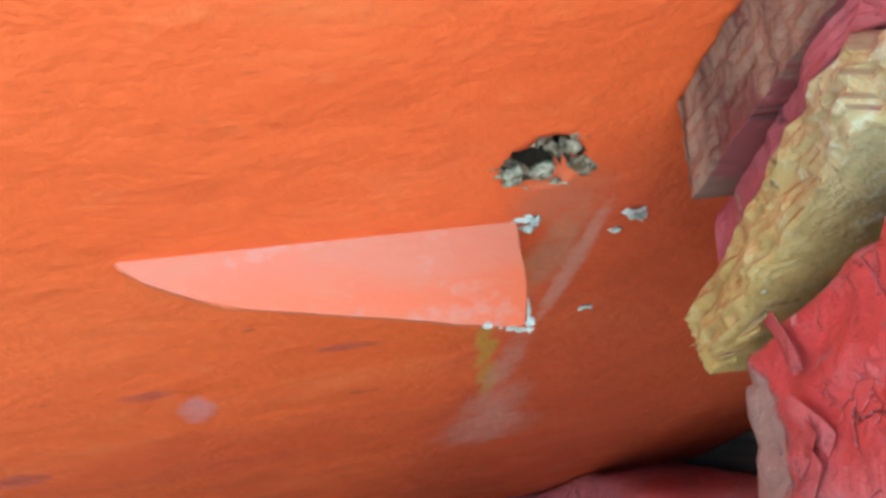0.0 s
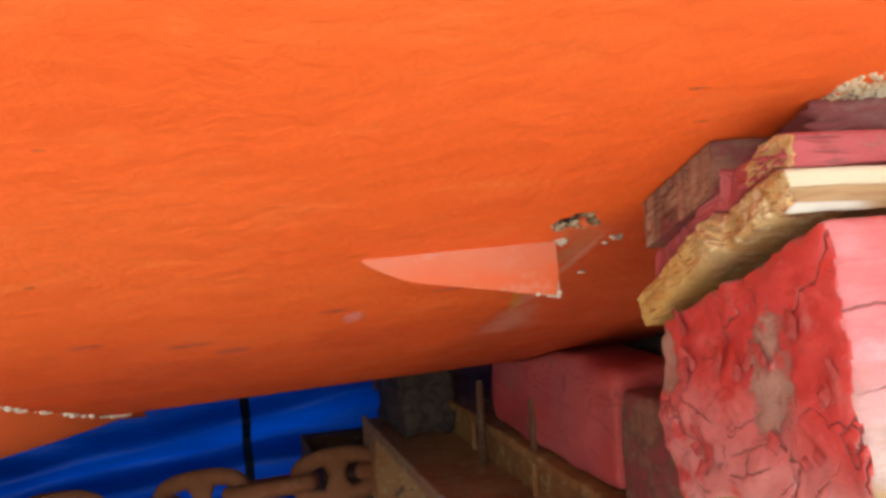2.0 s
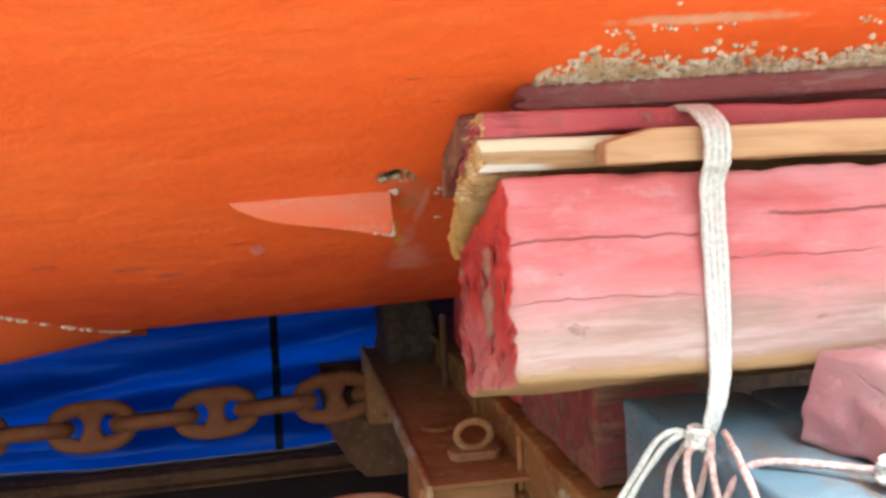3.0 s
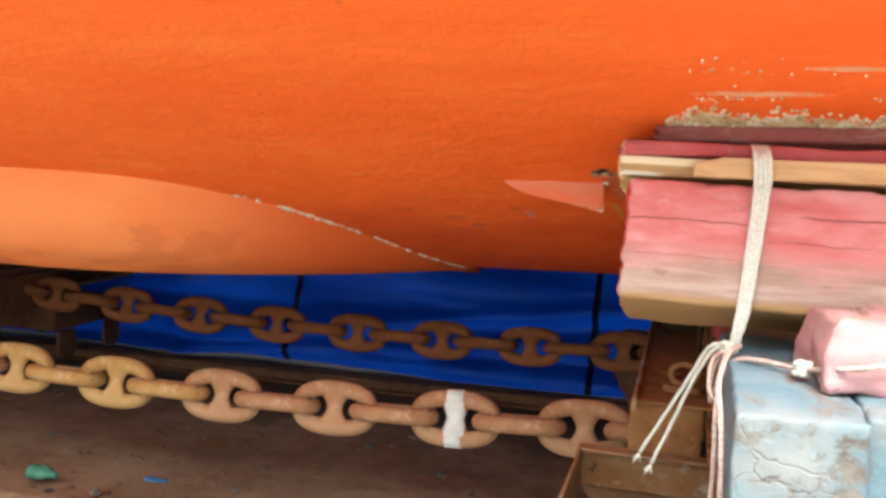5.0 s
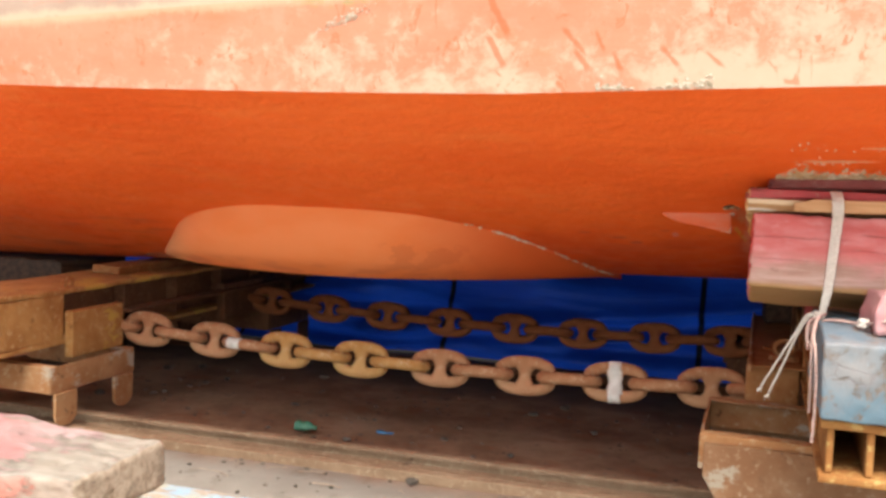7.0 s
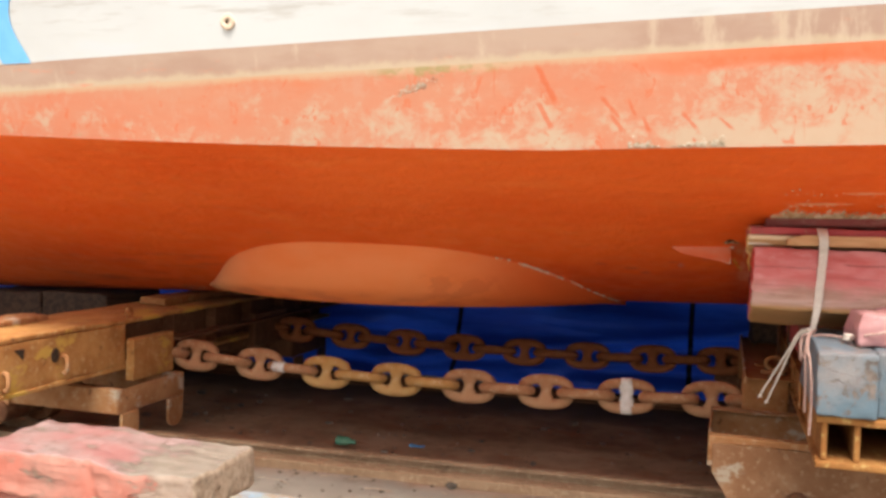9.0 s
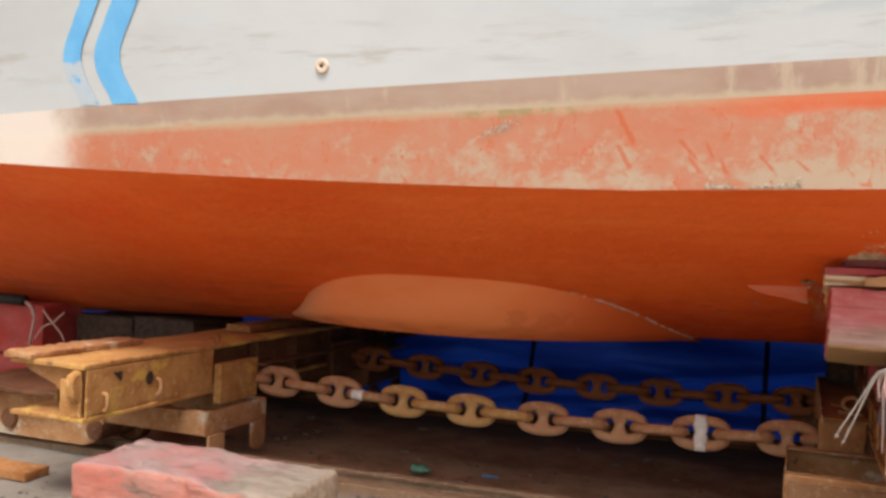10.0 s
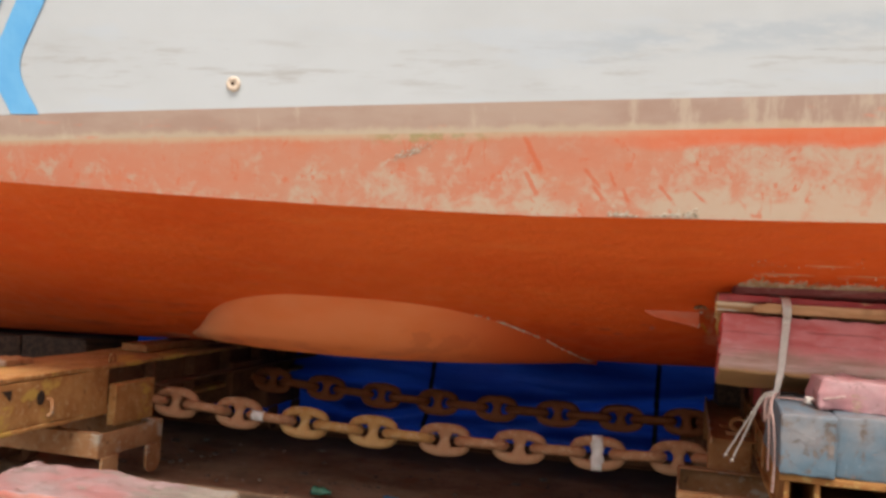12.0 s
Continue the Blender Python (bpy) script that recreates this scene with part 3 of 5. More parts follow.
BLUEWOOD = wood("blue_white_painted_timber", (0.12, 0.092, 0.076), (0.18, 0.148, 0.132), 1, (0.098, 0.150, 0.190), 0.53, (0.215, 0.200, 0.198), crack=False, flakes=8)
PINKWOOD = wood("pink_painted_timber", (0.40, 0.24, 0.17), (0.52, 0.36, 0.27), 1, (0.43, 0.19, 0.195), 0.56, (0.46, 0.29, 0.29), flakes=14)
SALMONWOOD = wood("salmon_painted_timber", (0.24, 0.165, 0.125), (0.38, 0.295, 0.24), 0, (0.46, 0.150, 0.110), 0.56, (0.46, 0.22, 0.175), worn=(-2.10, -1.9, 0.25), wear_axis=0, flakes=9, relief=1.5)
TOPLIT = wood("toplit_pink_timber", (0.23, 0.195, 0.155), (0.33, 0.285, 0.24), 0, (0.36, 0.165, 0.155), 0.55, (0.36, 0.26, 0.245), worn=(-2.3, -1.9, 0.2), wear_axis=0, crack=True, flakes=6, relief=1.5)
GREYWOOD = wood("bare_grey_timber", (0.26, 0.19, 0.135), (0.42, 0.335, 0.255), 0, None)
ROPE = plain("white_rope", (0.56, 0.50, 0.44), (0.72, 0.67, 0.60), 160, 0.85, 0.4)
ROPEDIRTY = plain("dirty_pink_rope", (0.42, 0.25, 0.22), (0.56, 0.42, 0.37), 120, 0.85, 0.4)
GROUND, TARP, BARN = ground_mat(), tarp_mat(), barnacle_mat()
SHELL = plain("pale_shell", (0.26, 0.20, 0.13), (0.54, 0.47, 0.38), 60, 0.85, 0.6)
SEAM = plain("black_tarp_seam", (0.006, 0.007, 0.012), (0.012, 0.014, 0.02), 9, 0.6)
HOLE = plain("dark_rot_and_holes", (0.02, 0.014, 0.01), (0.06, 0.035, 0.02), 60, 0.95, 0.6)
CRUMB = plain("rotten_filler", (0.17, 0.085, 0.035), (0.62, 0.45, 0.29), 90, 0.95, 0.7)
FILLER = plain("chalky_filler", (0.52, 0.39, 0.28), (0.72, 0.60, 0.48), 70, 0.9, 0.6)
GREENPL = plain("green_plastic", (0.05, 0.18, 0.11), (0.11, 0.28, 0.19), 18, 0.25, 0.3)
# dark wood of the chock; its added timbers stand in for shade
DARKWOODSHADE = wood("dark_wood_and_shade", (0.030, 0.019, 0.014), (0.085, 0.050, 0.034), 1, None, crack=False)
BLUEPL = plain("blue_plastic", (0.05, 0.16, 0.32), (0.08, 0.22, 0.40), 18, 0.4, 0.2)


# ---- building helpers ----
def mesh_of(bm, name, material, smooth=False):
    me = bpy.data.meshes.new(name)
    bmesh.ops.recalc_face_normals(bm, faces=bm.faces)
    bm.to_mesh(me)
    bm.free()
    for m in material if isinstance(material, (list, tuple)) else [material]:
        me.materials.append(m)
    if smooth:
        me.shade_smooth()
    return me


def thing(name, label, category, group="", at=(0, 0, 0), kind=""):
    ob = new(name)
    ob.location = at
    ob.empty_display_size = 0.05
    return tagged(ob, label, category, group, kind)


def part(name, bm, material, parent=None, label="", smooth=False):
    ob = new(name, mesh_of(bm, name, material, smooth))
    if parent:
        ob.parent = parent
        bpy.context.view_layer.update()
        ob.matrix_parent_inverse = parent.matrix_world.inverted()
    return tagged(ob, label)


def solo(name, bm, material, label, category, group="", kind="", smooth=False):
    return tagged(new(name, mesh_of(bm, name, material, smooth)), label, category, group, kind)


def lattice(lo, hi, r=0.01, n=(4, 4, 4), amp=0.0, freq=6.0, shape=None, bm=None, seed=0.0):
    """A box with rounded, worn edges, as a grid on its six sides; shape moves each vertex."""
    bm = bm or bmesh.new()
    lo, hi = Vector(lo), Vector(hi)
    grid = []
    for k in range(3):
        a, b = lo[k], hi[k]
        inner = [a + r + (b - a - 2 * r) * i / n[k] for i in range(n[k] + 1)]
        grid.append([a, a + 0.35 * r] + inner + [b - 0.35 * r, b])
    made = {}

    def vert(p):
        key = tuple(round(v, 6) for v in p)
        if key not in made:
            q = Vector([min(max(p[k], lo[k] + r), hi[k] - r) for k in range(3)])
            d = Vector(p) - q
            v = q + d.normalized() * r if d.length > 1e-9 else Vector(p)
            if amp:
                s = v * freq + Vector((seed, seed * 1.7, seed * 0.3))
                v = v + noise.noise_vector(s) * amp + noise.noise_vector(s * 3.7) * amp * 0.4
            if shape:
                v = Vector(shape(v))
            made[key] = bm.verts.new(v)
        return made[key]

    for k in range(3):
        i, j = [a for a in range(3) if a != k]
        for side in (lo[k], hi[k]):
            for a in range(len(grid[i]) - 1):
                for b in range(len(grid[j]) - 1):
                    q = []
                    for da, db in ((0, 0), (1, 0), (1, 1), (0, 1)):
                        p = [0, 0, 0]
                        p[k], p[i], p[j] = side, grid[i][a + da], grid[j][b + db]
                        q.append(vert(p))
                    if len(set(q)) == 4:
                        bm.faces.new(q)
    return bm


def prism(points, axis, a, b, bevel=0.003):
    """A flat outline drawn in the two other axes (in order) and pushed along an axis from a to b."""
    bm = bmesh.new()

    def place(p, w):
        v = list(p)
        v.insert(axis, w)
        return v
    lo = [bm.verts.new(place(p, a)) for p in points]
    hi = [bm.verts.new(place(p, b)) for p in points]
    bm.faces.new(lo), bm.faces.new(hi[::-1])
    for i in range(len(points)):
        j = (i + 1) % len(points)
        bm.faces.new((lo[i], lo[j], hi[j], hi[i]))
    if bevel:
        bmesh.ops.bevel(bm, geom=list(bm.edges), offset=bevel, segments=1, affect="EDGES", profile=0.7)
    return bm


def plate(lo, hi, bevel=0.004):
    return prism([(lo[0], lo[1]), (hi[0], lo[1]), (hi[0], hi[1]), (lo[0], hi[1])], 2, lo[2], hi[2], bevel)


def tube(points, radius, sides=8, bm=None, twist=0.0, closed=False, end=True, lobes=0):
    """A round rod along points; lobes give the strands of a laid rope."""
    bm = bm or bmesh.new()
    pts = [Vector(p) for p in points]
    rings, up = [], Vector((0.31, 0.22, 0.92)).normalized()
    n = len(pts)
    for i, p in enumerate(pts):
        d = (pts[(i + 1) % n] - pts[i - 1]) if closed else (pts[min(i + 1, n - 1)] - pts[max(i - 1, 0)])
        d.normalize()
        a = up - d * up.dot(d)
        if a.length < 1e-4:
            a = d.orthogonal()
        a.normalize()
        up = a
        b = d.cross(a)
        ring = []
        for k in range(sides):
            w = math.tau * k / sides
            r = radius * (1 + 0.18 * math.cos(lobes * w + twist * i)) if lobes else radius
            ring.append(bm.verts.new(p + a * math.cos(w) * r + b * math.sin(w) * r))
        rings.append(ring)
    for i in range(n if closed else n - 1):
        r0, r1 = rings[i], rings[(i + 1) % n]
        for k in range(sides):
            bm.faces.new((r0[k], r0[(k + 1) % sides], r1[(k + 1) % sides], r1[k]))
    if end and not closed:
        bm.faces.new(rings[0][::-1]), bm.faces.new(rings[-1])
    return bm


def smooth_path(points, steps=8):
    """Catmull-Rom through points."""
    p = [Vector(q) for q in points]
    p = [2 * p[0] - p[1]] + p + [2 * p[-1] - p[-2]]
    out = []
    for i in range(1, len(p) - 2):
        for s in range(steps):
            t = s / steps
            a, b, c, d = p[i - 1], p[i], p[i + 1], p[i + 2]
            out.append(0.5 * (2 * b + (c - a) * t + (2 * a - 5 * b + 4 * c - d) * t * t + (3 * b - a - 3 * c + d) * t ** 3))
    out.append(p[-2])
    return out


# ---- ground ----
def build_ground():
    bm = bmesh.new()
    xs = [-900, -60, -14] + [-9 + 0.2 * i for i in range(61)] + [8, 60, 900]
    ys = [-900, -60, -12] + [-6 + 0.2 * i for i in range(61)] + [12, 60, 900]
    grid = []
    for x in xs:
        row = []
        for y in ys:
            near = max(0.0, 1 - max(abs(x + 2) - 5, abs(y) - 4, 0) / 3)
            row.append(bm.verts.new((x, y, 0.022 * noise.noise((x * 1.3, y * 1.3, 0)) * near - 0.015)))
        grid.append(row)
    for i in range(len(xs) - 1):
        for j in range(len(ys) - 1):
            bm.faces.new((grid[i][j], grid[i + 1][j], grid[i + 1][j + 1], grid[i][j + 1]))
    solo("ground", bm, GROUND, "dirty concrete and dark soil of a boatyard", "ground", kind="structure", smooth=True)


build_ground()

# ---- boat ----
CENTRE, HALF = 2.05, 2.47


def half_beam(x):
    if x > -2:
        return HALF
    return HALF * max(0.0, 1 - ((-2 - x) / 9.0) ** 2.2)


def keel_z(x):
    return 0.985 + 0.033 * max(x, -7) + (0.05 * (-7 - x) ** 2 if x < -7 else 0)


def chine_z(x):
    return 1.815 + (0.027 * (x + 0.5) if x > -0.5 else 0.006 * (x + 0.5) ** 2)


def stripe_z(x):
    return max(2.20 + 0.038 * x, chine_z(x) + 0.04)


def white_z(x):
    return max(2.33 + 0.037 * x, stripe_z(x) + 0.05)


BETA = 0.3 / HALF


def bottom_z(x, y):
    """Height of the orange bottom over a place of the plan."""
    s = abs(CENTRE - y) / max(half_beam(x), 0.01)
    g = (math.sqrt(s * s + BETA * BETA) - BETA) / (math.sqrt(1 + BETA * BETA) - BETA)
    return keel_z(x) + (chine_z(x) - keel_z(x)) * g - 0.022 * math.sin(math.pi * min(1, s)) ** 1.5


def side_y(x, z):
    """The near topside's y at a height."""
    return CENTRE - half_beam(x) - 0.15 * (z - chine_z(x))


XS = [-10.9 + 0.35 * i for i in range(10)] + [-7.4 + 0.1 * i for i in range(101)] + [2.8 + 0.4 * i for i in range(10)]
XS = sorted(XS + [0.231 + 0.0047 * k for k in range(-12, 13)])


def strip(lines):
    """A sheet through lines of points of equal length."""
    bm = bmesh.new()
    rows = [[bm.verts.new(p) for p in line] for line in lines]
    for a, b in zip(rows, rows[1:]):
        for i in range(len(a) - 1):
            bm.faces.new((a[i], a[i + 1], b[i + 1], b[i]))
    bmesh.ops.remove_doubles(bm, verts=bm.verts, dist=0.0005)
    return bm


def mirrored(lines):
    return [[(x, 2 * CENTRE - y, z) for x, y, z in line] for line in lines]


def build_boat():
    boat = thing("boat", "orange-bottomed boat with faded red band and white topsides, on cradle", "boat", at=(0, CENTRE, 0.9))
    n = 26
    lines = []
    spans = [math.copysign(abs(k / n) ** 1.15, k) for k in range(-n, n + 1)] + [(0.585 + 0.0045 * k - CENTRE) / HALF for k in range(-10, 11)]
    for s in sorted(spans):
        lines.append([(x, CENTRE + s * half_beam(x), bottom_z(x, CENTRE + s * half_beam(x))) for x in XS])
    bm = strip(lines)
    hx, hy = 0.231, 0.583
    for v in bm.verts:
        r = math.hypot((v.co.x - hx) / 0.030, (v.co.y - hy) / 0.029) + 0.18 * noise.noise(v.co * 34)
        if r < 1:
            v.co.z += 0.055 * (1 - r * r) + 0.003 * noise.noise(v.co * 130)
    for f in bm.faces:
        c = f.calc_center_median()
        if math.hypot((c.x - hx) / 0.030, (c.y - hy) / 0.029) + 0.18 * noise.noise(c * 34) < 0.93:
            f.material_index = 1
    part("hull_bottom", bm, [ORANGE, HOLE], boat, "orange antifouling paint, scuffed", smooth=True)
    top = 3.9

    def side(levels):
        out = []
        for f in levels:
            line = []
            for x in XS:
                z = f(x)
                w = 0.006 * noise.noise((x * 1.2, z * 1.2, 3))
                line.append((x, min(side_y(x, z), CENTRE) + w * (1 if f is not chine_z else 0), z))
            out.append(line)
        return out

    def between(f, g, m):
        return [(lambda x, t=i / m: f(x) * (1 - t) + g(x) * t) for i in range(m + 1)]
    low, mid, high = between(chine_z, stripe_z, 5), between(stripe_z, white_z, 2), between(white_z, lambda x: top, 10)
    low[0] = chine_z
    for name, levels, mat, lab in (("lower_topside", low, BAND, "faded red band with worn cream patches"),
                                   ("boot_stripe", mid, MAUVE, "mauve weathered boot stripe"),
                                   ("topside", high, WHITE, "scuffed white topside")):
        part(name, strip(side(levels)), mat, boat, lab, smooth=True)
        part(name, strip(mirrored(side(levels))), mat, boat, lab, smooth=True)
    # deck and transom
    edge = side([lambda x: top])[0]
    part("deck", strip([edge, mirrored([edge])[0]]), WHITE, boat)
    x1 = XS[-1]
    ring = [(x1, y, bottom_z(x1, y)) for y in [CENTRE - HALF + 2 * HALF * i / 30 for i in range(31)]]
    bm = bmesh.new()
    prev = None
    for x, y, z in ring:
        s = (y - CENTRE) / HALF
        pair = (bm.verts.new((x, y, z)), bm.verts.new((x, CENTRE + s * (HALF + 0.15 * (top - chine_z(x))), top)))
        if prev:
            bm.faces.new((prev[0], pair[0], pair[1], prev[1]))
        prev = pair
    part("transom", bm, WHITE, boat)

    # teardrop swelling under the bottom: its nose leans back towards the hull
    def width(t, nose, tail, top=1.31, full=4.0):
        x = nose + (tail - nose) * t
        k = (-2.02 - nose) / (tail - nose)
        if t < k:
            return x, top * math.sqrt(max(0.0, 1 - ((k - t) / k) ** 2))
        return x, top * max(0.0, 1 - ((t - k) / (1 - k)) ** full) ** 0.92
    steps = [0.006 * i * i for i in range(5)] + [0.12 + 0.02 * i for i in range(45)]
    lines = []
    for k in range(25):
        line = []
        a = min(1.0, k / 16)
        for t in steps:
            x, w = width(t, -3.45 + 0.20 * (1 - a) ** 1.2, -0.42, 1.33 - 0.19 * a, 4.0 - 1.9 * a)
            joint = bottom_z(x, CENTRE - w) + 0.012
            base = min(0.96, joint)
            z = joint + (base - joint) * a ** 0.9
            y = CENTRE - w * (1 + 0.03 * math.sin(math.pi * a) - 0.05 * max(0, a - 0.72) / 0.28)
            if k > 16:
                b = (k - 16) / 8
                z, y = base - 0.02 * b, CENTRE - w * 0.95 * (1 - b)
            line.append((x, y, z))
        lines.append(line)
    whole = lines + mirrored(lines)[::-1][1:]
    part("keel_swelling", strip(whole), LITORANGE, boat, "orange smooth teardrop swelling, its lit face coloured paler", smooth=True)

    # small blade fin with a chipped square end
    fx0, fx1, fy = -0.060, 0.230, 0.662
    low = []
    for i in range(17):
        t = i / 16
        x = fx0 + (fx1 - 0.003 - fx0) * t
        low.append((x, bottom_z(x, fy) - 0.001 - 0.022 * min(1, t / 0.25) ** 0.7 - 0.054 * t + (0.003 * noise.noise((x * 90, 0, 0)) if t > 0.7 else 0)))
    end = [(fx1 + 0.004 * noise.noise((0, k * 9.1, 5)), bottom_z(fx1, fy) + 0.012 - 0.086 * k / 6) for k in range(6)]
    outline = [(fx0, bottom_z(fx0, fy) + 0.012)] + end + low[::-1]
    fin = part("blade_fin", prism(outline, 1, fy - 0.007, fy + 0.012, 0.002), FINPALE, boat, "faded pink-orange blade fin, chipped end")
    bm = bmesh.new()
    rng = random.Random(3)
    for k in range(26):
        u = rng.random()
        if k < 16:
            x, z = fx1 + rng.uniform(-0.003, 0.003), bottom_z(fx1, fy) - 0.080 * u ** 0.6
        else:
            x, z = fx1 - 0.055 * u * u, bottom_z(fx1, fy) - 0.079 + 0.010 * u * u
        r = rng.uniform(0.001, 0.0026)
        m = Matrix.Translation((x, fy - 0.006 + rng.uniform(-0.002, 0.006), z)) @ Matrix.Diagonal((1.8 if k > 15 else 0.9, 0.6, 1.0 if k > 15 else 1.9, 1))
        for v in bmesh.ops.create_icosphere(bm, subdivisions=1, radius=r, matrix=m)["verts"]:
            v.co += noise.noise_vector(v.co * 400) * r * 0.5
    tagged(part("chipped_edge", bm, FILLER, fin, "white chips of old filler"), kind="stuff")

    # rotten lumps in the hole, its chalky rim, and crumbs of filler
    def lump(bm, x, y, z, r, seed, flat=0.8, sub=3):
        m = Matrix.Translation((x, y, z)) @ Matrix.Diagonal((rng.uniform(0.9, 1.5), 1, flat, 1))
        for v in bmesh.ops.create_icosphere(bm, subdivisions=sub, radius=r, matrix=m)["verts"]:
            d = noise.noise_vector(v.co * 0.9 / r + Vector((seed, seed, 0))) * r * 0.75 + noise.noise_vector(v.co * 3.1 / r) * r * 0.45
            v.co += d
    bm = bmesh.new()
    for k, (dx, dy, dz, r) in enumerate(((-0.020, 0.013, 0.003, 0.010), (-0.009, -0.008, 0.014, 0.008), (0.003, 0.019, 0.007, 0.007), (0.021, -0.002, 0.013, 0.008),
                                         (0.029, 0.008, 0.002, 0.008), (0.013, 0.012, 0.018, 0.007), (0.035, 0.011, 0.001, 0.005))):
        lump(bm, hx + dx, hy + dy, bottom_z(hx + dx, hy + dy) + dz, r, k * 3.3)
    for k in range(60):
        w = rng.uniform(0, math.tau)
        q = rng.gauss(1.0, 0.07)
        x, y = hx + 0.033 * q * math.cos(w), hy + 0.029 * q * math.sin(w)
        if noise.noise((math.cos(w) * 2, math.sin(w) * 2, 4)) > -0.05:
            lump(bm, x, y, bottom_z(x, y) + 0.001, rng.uniform(0.0015, 0.0035), k, 0.5, 1)
    part("rot_lump", bm, CRUMB, boat, "crumbling pale rotten filler in a hole", smooth=True)
    for k, (x, y, r) in enumerate(((0.325, 0.657, 0.008), (0.333, 0.664, 0.006), (0.320, 0.682, 0.0045), (0.237, 0.652, 0.008), (0.240, 0.664, 0.006), (0.342, 0.824, 0.005))):
        bm = bmesh.new()
        lump(bm, x, y, bottom_z(x, y), r, k * 7.1, 0.5)
        part("filler_crumb", bm, FILLER, boat, "pale crumb of old filler", smooth=True)

    # barnacles above the timbers and along the swelling's seam
    def barnacle(bm, x, y, r):
        z = bottom_z(x, y)
        up = Vector((0, -0.36, -0.93))
        a = up.orthogonal().normalized()
        b = up.cross(a)
        rings = []
        for rad, h in ((1.0, 0.0), (0.82, 0.55), (0.45, 1.0), (0.30, 0.55)):
            rings.append([bm.verts.new(Vector((x, y, z + 0.001)) + up * h * r + (a * math.cos(math.tau * k / 7) + b * math.sin(math.tau * k / 7)) * r * rad * rng.uniform(0.85, 1.15)) for k in range(7)])
        for p, q in zip(rings, rings[1:]):
            for k in range(7):
                bm.faces.new((p[k], p[(k + 1) % 7], q[(k + 1) % 7], q[k]))
        bm.faces.new(rings[-1])
    bm = bmesh.new()
    for k in range(6200):
        x = 0.40 + 1.5 * rng.random()
        thick = noise.noise((x * 7, 1, 1)) + 0.5 * noise.noise((x * 23, 4, 1)) + 0.35
        y = 0.285 - abs(rng.gauss(0, 0.022)) * (1 + thick)
        if rng.random() < 0.35 + 0.9 * thick:
            barnacle(bm, x, y, rng.uniform(0.0025, 0.0068))
    for k in range(170):
        x = 0.44 + 1.4 * rng.random() ** 1.3
        y = 0.145 + rng.gauss(0, 0.006) if k < 120 else 0.02 + rng.gauss(0, 0.03)
        if k >= 120 or noise.noise((x * 6, 8, 1)) > -0.05:
            barnacle(bm, x, y, rng.uniform(0.002, 0.0045))
    tagged(part("barnacle_crust", bm, BARN, boat, "crust of tan barnacles"), kind="stuff")
    bm = bmesh.new()
    for k in range(150):
        t = 0.78 + 0.21 * rng.random()
        x, w = width(t, -3.25, -0.42, 1.33)
        y = CENTRE - w + rng.gauss(0, 0.012) - 0.012
        if noise.noise((x * 11, 5, 1)) > -0.2:
            barnacle(bm, x, y, rng.uniform(0.003, 0.0085))
    for k in range(40):
        x = -3.2 - 0.4 * rng.random()
        barnacle(bm, x, 1.75 + rng.gauss(0, 0.05), rng.uniform(0.003, 0.006))
    tagged(part("barnacle_crust", bm, FILLER, boat, "pale barnacles along the seam"), kind="stuff")

    # grey growth on the chine, and a small clump below the stripe
    bm = bmesh.new()
    for k in range(420):
        if k < 330:
            x = rng.uniform(-0.19, 0.21)
            z = chine_z(x) + 0.006 + abs(rng.gauss(0, 0.012))
            if noise.noise((x * 14, z * 30, 2)) < -0.15:
                continue
        else:
            x, z = rng.gauss(-1.10, 0.055), 0.0
            z = 2.072 + 0.35 * (x + 1.10) + rng.gauss(0, 0.010)
        r = rng.uniform(0.0015, 0.005)
        bmesh.ops.create_icosphere(bm, subdivisions=1, radius=r, matrix=Matrix.Translation((x, side_y(x, z) - 0.001, z)) @ Matrix.Diagonal((1.4, 0.7, 0.9, 1)))
    for v in bm.verts:
        v.co += noise.noise_vector(v.co * 240) * 0.0016
    tagged(part("growth_crust", bm, SHELL, boat, "grey-white barnacle crust on the chine"), kind="stuff")

    # ring fitting and painted waves on the near side
    cx, cz = -1.98, 2.37
    cy = side_y(cx, cz)
    # the bore is a near-black disc, its depth shaded by colour
    for name, r0, r1, d, mat in (("fitting_ring", 0.010, 0.036, 0.010, FILLER), ("fitting_bore", 0.0, 0.0105, 0.011, HOLE)):
        bm = bmesh.new()
        rows = []
        for rad, h in ((r1, -0.004), (r1, d * 0.7), (r1 * 0.88, d), (r0 * 1.05, d), (r0, d * 0.2)):
            rows.append([bm.verts.new((cx + rad * math.cos(math.tau * k / 24), cy - h, cz + rad * math.sin(math.tau * k / 24))) for k in range(24)])
        for p, q in zip(rows, rows[1:]):
            for k in range(24):
                bm.faces.new((p[k], p[(k + 1) % 24], q[(k + 1) % 24], q[k]))
        part(name, bm, mat, boat, "pale round drain fitting" if r0 else "", smooth=True)
    for x0, w0 in ((-3.198, 0.090), (-3.452, 0.066)):
        lines = []
        for d in (-1, 0, 1):
            line = []
            for k in range(80):
                z = white_z(-3.3) + 0.004 + 0.021 * k
                w = math.sin((z - 2.66) * 7.4)
                x = x0 + 0.098 * math.copysign(abs(w) ** 1.15, w) + d * w0
                line.append((x, side_y(x, z) - 0.006, z))
            lines.append(line)
        part("painted_wave", strip(lines), SKYBLUE, boat, "light blue painted wavy stripe", smooth=True)
    return boat


BOAT = build_boat()

